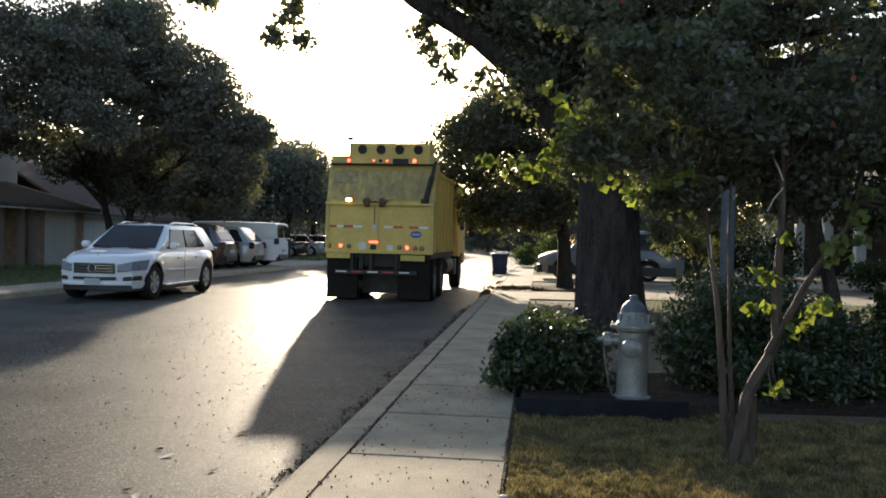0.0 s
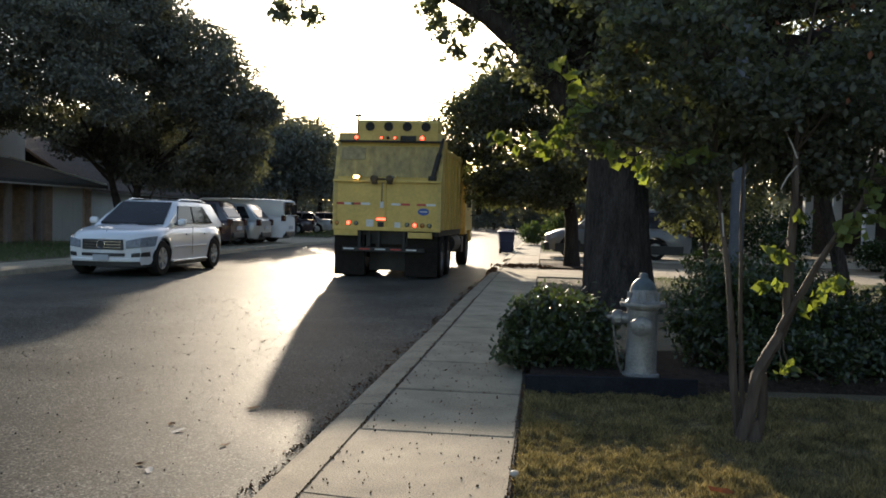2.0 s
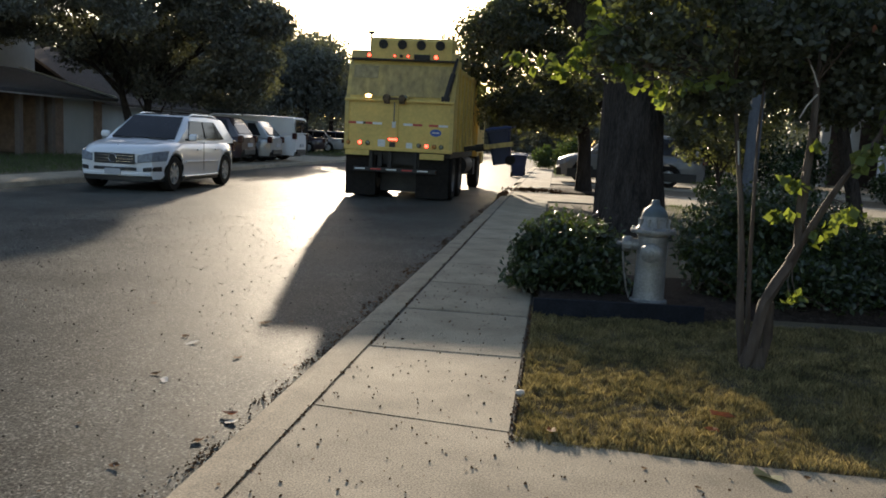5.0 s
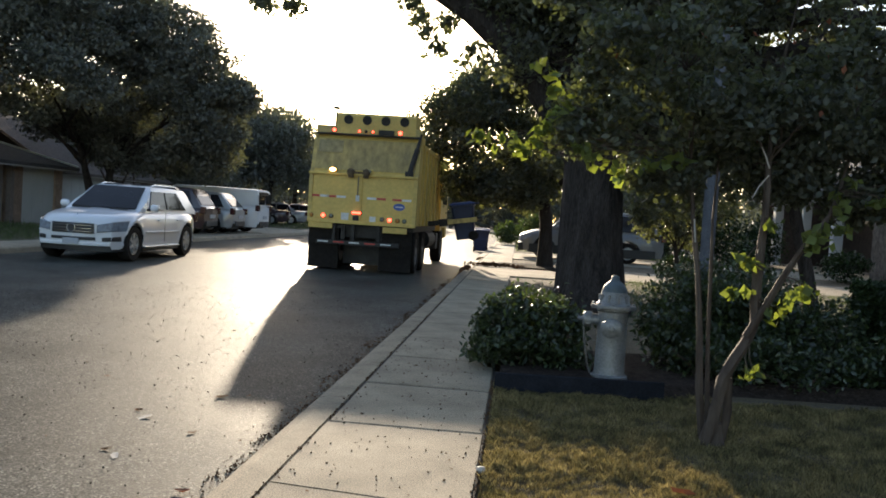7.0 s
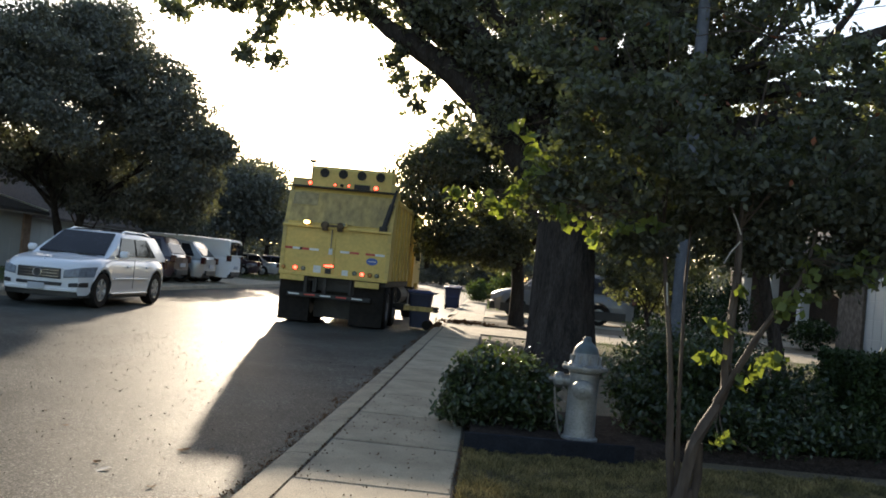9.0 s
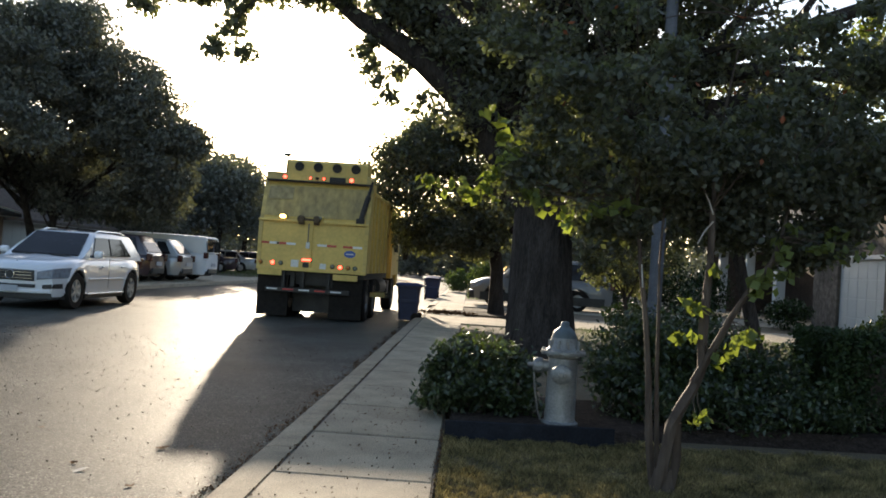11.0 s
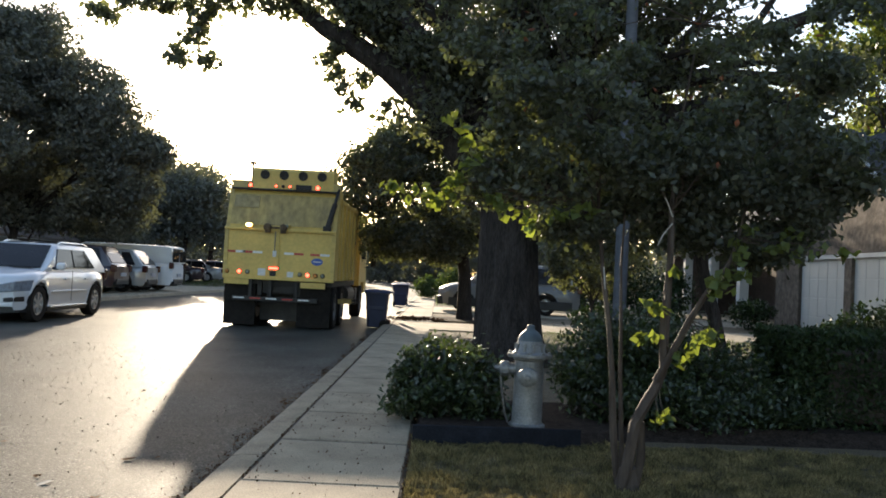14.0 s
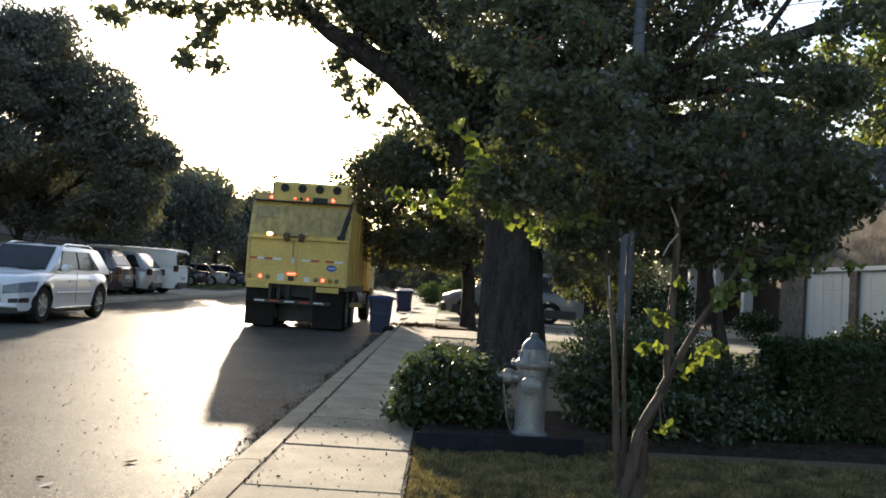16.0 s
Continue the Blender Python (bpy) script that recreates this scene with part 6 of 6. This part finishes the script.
def van():
    t = car("white windowless cargo van backed to the street", pose(-16.75, 36.2, 0.006, 0, 0, -90), WPAINT2, L=5.6, Wd=2.0, H=1.92, name="van", r=0.37, front=0.95, base=3.5, hood=1.18, belt=1.2, ws=1.0, wt=1.75, roof_end=5.5, rear_top=5.58, glass_sides=False, boxy=True, tail=True)
    for x0, x1 in ((-0.86, -0.08), (0.08, 0.86)):
        part("rear_door_window", Mesh().box(x0, 5.585, 1.24, x1, 5.605, 1.72, 0.004), GLASS, t)
    for s in (-1, 1):
        part("cab_window", Mesh().prism([(1.35, 1.26), (1.72, 1.74), (2.4, 1.74), (2.4, 1.26)], s * 0.955 - 0.03, s * 0.955 + 0.012, "x"), GLASS, t)


def cars():
    car("white luxury SUV parked facing against the sidewalk kerb", pose(-9.12, 16.78, ROAD, 0, 0, 1.0), WPAINT, face=True, rails=True, suv=True, L=4.7, H=1.65, hood=1.05, belt=1.08, ws=1.25, wt=2.1, roof_end=4.18, rear_top=4.6, r=0.38)
    car("dark maroon SUV backed to the street on a driveway", pose(-16.05, 31.0, 0.008, 0, 0, -90), DKPAINT, L=4.5, Wd=1.85, H=1.72, base=2.65, roof_end=3.95, rear_top=4.35)
    car("silver small SUV backed to the street on a driveway", pose(-15.7, 33.45, 0.008, 0, 0, -90), SILVER, L=4.4, Wd=1.82, H=1.66, base=2.62, roof_end=3.8, rear_top=4.3)
    van()
    car("pale grey SUV with dark lower cladding behind the street tree", pose(0.0, 31.0, 0.008, 0, 0, -90), PALEPAINT, L=5.1, Wd=1.9, H=1.78, r=0.36, base=2.95, hood=1.02, belt=1.06, ws=1.0, wt=1.7, roof_end=4.5, rear_top=4.95, cladding=True)
    car("dark sedan parked on a drive far down the street", pose(-19.6, 53.0, 0.01, 0, 0, -80), DKPAINT, L=4.7, Wd=1.82, H=1.45, r=0.33, base=2.75, hood=0.86, belt=0.92, ws=1.15, wt=1.9, roof_end=3.2, rear_top=3.9, deck=0.98)
    car("silver sedan parked on a drive far down the street", pose(-19.4, 57.0, 0.01, 0, 0, -80), SILVER, L=4.7, Wd=1.82, H=1.5, r=0.33, base=2.75, hood=0.86, belt=0.92, ws=1.15, wt=1.9, roof_end=3.2, rear_top=3.9, deck=0.98)
    car("dark blue car parked on a drive far down the street", pose(-19.0, 61.5, 0.01, 0, 0, -80), BLUEPAINT, L=4.6, Wd=1.8, H=1.5, r=0.33, base=2.7, hood=0.88, belt=0.93, ws=1.15, wt=1.9, roof_end=3.3, rear_top=4.0, deck=0.98)


# ---- houses ----
def roof_slab(m, pts, th=0.12):
    a = [Vector(p) for p in pts]
    n = len(a)
    m.add(a + [p - Vector((0, 0, th)) for p in a], [tuple(range(n)), tuple(range(n, 2 * n))] + [(i, (i + 1) % n, n + (i + 1) % n, n + i) for i in range(n)])


def wall_boxes(parent, m, material, label):
    """Each box of a mesh of plain boxes becomes a wall part of its own."""
    for i in range(0, len(m.v), 8):
        part("garage_wall", Mesh().add(m.v[i:i + 8], [tuple(k - i for k in f) for f in m.f if i <= min(f) and max(f) < i + 8]), material, parent, label)


def garage_door(parent, x, y0, y1, z0, z1, s):
    """A sectional door in a wall of constant x that faces the side s."""
    d = part("garage_door", Mesh().box(x - 0.02, y0, z0, x + 0.02, y1, z1), DOORW, parent, "white panelled garage door")
    n = 4
    k = max(2, round((y1 - y0) / 0.65))
    for i in range(n):
        for j in range(k):
            a = y0 + (y1 - y0) * j / k + 0.03
            b = y0 + (y1 - y0) * (j + 1) / k - 0.03
            za = z0 + (z1 - z0) * i / n + 0.02
            zb = z0 + (z1 - z0) * (i + 1) / n - 0.02
            part("panel", Mesh().box(x + s * 0.018 - 0.01, a, za, x + s * 0.018 + 0.01, b, zb, 0.004), DOORW, d)


def window(parent, x, y0, y1, z0, z1, s):
    e = part("window_frame", Mesh().box(x - 0.05, y0 - 0.06, z0 - 0.06, x + 0.05, y1 + 0.06, z0).box(x - 0.05, y0 - 0.06, z1, x + 0.05, y1 + 0.06, z1 + 0.06).box(x - 0.05, y0 - 0.06, z0, x + 0.05, y0, z1).box(x - 0.05, y1, z0, x + 0.05, y1 + 0.06, z1).box(x - 0.04, y0, (z0 + z1) / 2 - 0.02, x + 0.04, y1, (z0 + z1) / 2 + 0.02), SIDING, parent)
    part("pane", Mesh().box(x - 0.012, y0, z0, x + 0.012, y1, z1), WINGL, e)


def left_houses():
    h = thing("house", "two-storey pale house with a low garage and grey shingle roof", "house", pose(0, 0, 0))
    X = -18.5
    w = Mesh().box(X - 6, 29.5, -0.05, X, 30.0, 2.3).box(X - 6, 32.2, -0.05, X, 32.7, 2.3).box(X - 6.2, 29.5, -0.05, X - 6, 32.7, 2.3).box(X - 0.3, 30.0, 2.12, X, 32.2, 2.3)
    wall_boxes(h, w, BRICK, "brown brick garage wall")
    garage_door(h, X - 0.1, 30.0, 32.2, 0.0, 2.1, 1)
    w = Mesh().box(X - 6, 20.0, -0.05, X - 2.4, 29.5, 2.4)
    part("porch_wall", w, BRICK, h, "shaded brick porch wall")
    for y in (27.4, 28.6, 29.3, 24.5, 22.0):
        part("porch_post", Mesh().box(X - 0.2, y, 0, X, y + 0.2, 2.25, 0.01), POST, h)
    part("front_door", Mesh().box(X - 2.4, 26.2, 0.0, X - 2.34, 27.1, 2.05, 0.01), DARKWOOD, h)
    window(h, X - 2.38, 23.4, 25.0, 0.8, 2.0, 1)
    r = Mesh()
    roof_slab(r, [(X + 0.5, 19.5, 2.25), (X + 0.5, 33.1, 2.25), (X - 2.6, 31.2, 3.2), (X - 2.6, 21.5, 3.2)])
    roof_slab(r, [(X + 0.5, 33.1, 2.25), (X - 6.4, 33.1, 2.25), (X - 6.4, 31.2, 3.2), (X - 2.6, 31.2, 3.2)])
    part("roof", r, SHINGLE, h, "grey shingle hip roof")
    part("eave_board", Mesh().box(X + 0.42, 19.6, 2.08, X + 0.46, 33.0, 2.26), SIDING, h, "pale eave board")
    part("ridge_flashing", Mesh().tube([(X + 0.45, 33.05, 2.3), (X - 2.6, 31.2, 3.25)], [0.04, 0.04], 6), SIDING, h)
    part("upper_wall", Mesh().box(X - 9, 22, 2.4, X - 2.8, 32.5, 6.2), SIDING, h, "pale siding upper storey")
    window(h, X - 2.78, 28.2, 29.6, 4.2, 5.6, 1)
    window(h, X - 2.78, 24.2, 25.6, 4.2, 5.6, 1)
    r = Mesh()
    roof_slab(r, [(X - 2.3, 21.5, 6.1), (X - 2.3, 33, 6.1), (X - 6, 33, 8.2), (X - 6, 21.5, 8.2)])
    roof_slab(r, [(X - 9.6, 21.5, 6.1), (X - 9.6, 33, 6.1), (X - 6, 33, 8.2), (X - 6, 21.5, 8.2)])
    part("upper_roof", r, SHINGLE, h)
    h2 = thing("house", "pale house with a wide garage and brown shingle roof", "house", pose(0, 0, 0))
    X = -20.0
    w = Mesh().box(X - 7, 34.4, -0.05, X, 34.8, 2.2).box(X - 7, 44.8, -0.05, X, 45.2, 2.2).box(X - 0.3, 39.6, -0.05, X, 44.8, 2.2).box(X - 0.3, 34.8, 2.06, X, 39.6, 2.2)
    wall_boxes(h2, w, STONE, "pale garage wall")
    garage_door(h2, X - 0.1, 34.8, 39.6, 0.0, 2.05, 1)
    window(h2, X + 0.02, 41.0, 42.6, 0.8, 1.9, 1)
    r = Mesh()
    roof_slab(r, [(X + 0.5, 34.0, 2.15), (X + 0.5, 45.6, 2.15), (X - 3.5, 45.6, 4.6), (X - 3.5, 34.0, 4.6)])
    roof_slab(r, [(X - 7.5, 34.0, 2.15), (X - 7.5, 45.6, 2.15), (X - 3.5, 45.6, 4.6), (X - 3.5, 34.0, 4.6)])
    part("roof", r, SHINGLE2, h2, "brown shingle roof")
    part("eave_board", Mesh().box(X + 0.42, 34.1, 2.0, X + 0.46, 45.5, 2.14), SIDING, h2, "pale eave board")


def right_house():
    h = thing("house", "brick and siding house with white garage doors and a gabled roof", "house", pose(0, 0, 0))
    X = 11.4
    w = Mesh().box(X, 26.9, -0.05, X + 0.35, 28.7, 3.3).box(X, 23.55, -0.05, X + 0.35, 23.95, 2.35).box(X, 15.8, -0.05, X + 0.35, 20.3, 3.3).box(X, 20.3, 2.35, X + 0.35, 26.9, 3.3).box(X + 0.35, 28.35, -0.05, X + 8, 28.7, 3.3).box(X + 0.35, 15.8, -0.05, X + 8, 16.1, 3.3)
    wall_boxes(h, w, STONE, "mottled tan stone garage wall, darkened for tree shade")
    garage_door(h, X + 0.12, 23.95, 26.9, 0.0, 2.3, -1)
    garage_door(h, X + 0.12, 20.3, 23.55, 0.0, 2.3, -1)
    part("trim", Mesh().box(X - 0.02, 20.2, 2.3, X + 0.03, 27.0, 2.42), SIDING, h, "white trim board over the doors")
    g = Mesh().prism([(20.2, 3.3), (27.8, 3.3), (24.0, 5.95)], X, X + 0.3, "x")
    part("gable", g, STONE, h, "tan stone gable, darkened for tree shade")
    r = Mesh()
    roof_slab(r, [(X - 0.4, 28.4, 2.85), (X + 9, 28.4, 2.85), (X + 9, 24.0, 6.1), (X - 0.4, 24.0, 6.1)])
    roof_slab(r, [(X - 0.4, 19.6, 2.85), (X + 9, 19.6, 2.85), (X + 9, 24.0, 6.1), (X - 0.4, 24.0, 6.1)])
    part("roof", r, SHINGLE, h, "grey shingle gabled roof")
    r = Mesh()
    roof_slab(r, [(X - 0.3, 15.2, 3.2), (X - 0.3, 20.2, 3.2), (X + 6, 20.2, 6.9), (X + 6, 15.2, 6.9)])
    part("main_roof", r, SHINGLE, h, "grey shingle main roof")
    b = Mesh()
    b.tube([(X - 0.42, 28.45, 2.8), (X - 0.42, 24.0, 6.05)], [0.09, 0.09], 4).tube([(X - 0.42, 19.55, 2.8), (X - 0.42, 24.0, 6.05)], [0.09, 0.09], 4)
    part("bargeboard", b, SIDING, h, "pale bargeboard")
    # porch wing, set back
    P = X + 3.2
    # Darker brick carries the porch shade; the end wall is added to stop the sun.
    part("porch_wall", Mesh().box(P, 28.7, -0.05, P + 0.3, 41.0, 3.0).box(X, 41.0, -0.05, P + 0.3, 41.3, 3.0), SHADED_BRICK, h, "shaded brick porch wall")
    part("front_door", Mesh().box(P - 0.06, 30.2, 0.05, P, 31.2, 2.15, 0.01), DARKWOOD, h)
    for y in (31.8, 35.2, 38.8):
        part("porch_column", Mesh().box(X - 0.1, y, 0, X + 0.25, y + 0.35, 2.8, 0.02), SIDING, h, "white porch column")
    part("porch_beam", Mesh().box(X - 0.15, 28.7, 2.75, X + 0.3, 41.0, 3.05, 0.01), SIDING, h)
    r = Mesh()
    roof_slab(r, [(X - 0.5, 28.7, 3.05), (X - 0.5, 41.5, 3.05), (X + 4, 41.5, 5.6), (X + 4, 28.7, 5.6)])
    part("porch_roof", r, SHINGLE, h)
    part("porch_floor", Mesh().box(X - 0.3, 28.7, -0.02, P, 41.0, 0.06, 0.01), CONCRETE, h)
    # the house behind the camera, which closes the view to that side
    k = thing("house", "plain brick house behind the lawn", "house", pose(0, 0, 0))
    part("wall", Mesh().box(13, -14, -0.05, 20, 6, 3.2), BRICK, k)
    r = Mesh()
    roof_slab(r, [(12.5, -14.5, 3.1), (12.5, 6.5, 3.1), (16.5, 6.5, 5.6), (16.5, -14.5, 5.6)])
    roof_slab(r, [(20.5, -14.5, 3.1), (20.5, 6.5, 3.1), (16.5, 6.5, 5.6), (16.5, -14.5, 5.6)])
    part("roof", r, SHINGLE2, k)


ground()
walks()
lawns()
left_houses()
right_house()
main_tree()
street_trees()
myrtle()
planting()
hydrant()
pole()
TRUCK, ARM, TRUCK_WHEELS = truck()
cars()
BIN = wheeled_bin("dark blue wheeled bin lifted by the truck's arm", pose(-1.45, 21.0, ROAD))
wheeled_bin("dark blue wheeled bin waiting at the kerb", pose(-1.62, 35.6, ROAD, 0, 0, -80))
wheeled_bin("dark blue wheeled bin farther along the kerb", pose(-1.75, 40.5, ROAD, 0, 0, -95))
debris()


def motions():
    # truck: stopped, then drawing away
    drive_ = [(0, 0), (14.5, 0), (15.0, 0.32), (15.5, 0.88), (16.0, 1.7)]
    walk(TRUCK, [(t, pose(-3.59, 19.1 + d, ROAD)) for t, d in drive_])
    for wobj in TRUCK_WHEELS:
        side = 90 if wobj.matrix_basis.to_euler().y > 0 else -90
        x, y, z = wobj.matrix_basis.translation
        walk(wobj, [(t, pose(x, y, z) @ pose(0, 0, 0, -math.degrees(d / 0.51), 0, 0) @ pose(0, 0, 0, 0, side, 0)) for t, d in drive_ if True])
    # bin: tipped over the hopper, swung out, held, lowered, drawn in, set down; x, z of its foot, lean
    by = 21.05
    rows = [(0, -3.0, 3.2, -128), (2.1, -3.0, 3.2, -128), (2.4, -2.5, 3.1, -104), (2.6, -1.9, 2.55, -72), (2.8, -1.42, 1.75, -42), (3.0, -1.22, 1.15, -21), (3.2, -1.26, 0.86, -12), (3.7, -1.33, 0.70, -9.5), (5.5, -1.34, 0.70, -9.4),
            (7.5, -1.31, 0.69, -9.4), (7.75, -1.38, 0.58, -5), (8.0, -1.47, 0.34, 0), (8.25, -1.56, 0.08, 0), (8.5, -1.66, -0.08, 0), (8.75, -1.72, -0.115, 0), (9.05, -1.72, -0.115, 0), (9.5, -1.57, -0.09, 0), (9.8, -1.5, ROAD, 0), (16, -1.5, ROAD, 0)]
    walk(BIN, [(t, pose(x, by, z, 0, lean, 0)) for t, x, z, lean in rows])
    # arm, in the truck's space: grips at the bin's waist, lets go and draws back
    held = []
    for t, x, z, lean in rows[:-1]:
        if t > 9.6:
            break
        m = pose(x, by, z, 0, lean, 0) @ pose(0, 0, 0.5)
        held.append((t, pose(3.59, -19.1, -ROAD) @ m))
    tail = [(9.8, pose(3.59 - 1.5, by - 19.1, 0.5)), (10.3, pose(3.59 - 1.85, by - 19.1, 0.5)), (11.2, pose(3.59 - 2.45, by - 19.1, 0.62)), (16, pose(3.59 - 2.45, by - 19.1, 0.62))]
    walk(ARM, held + tail)


motions()
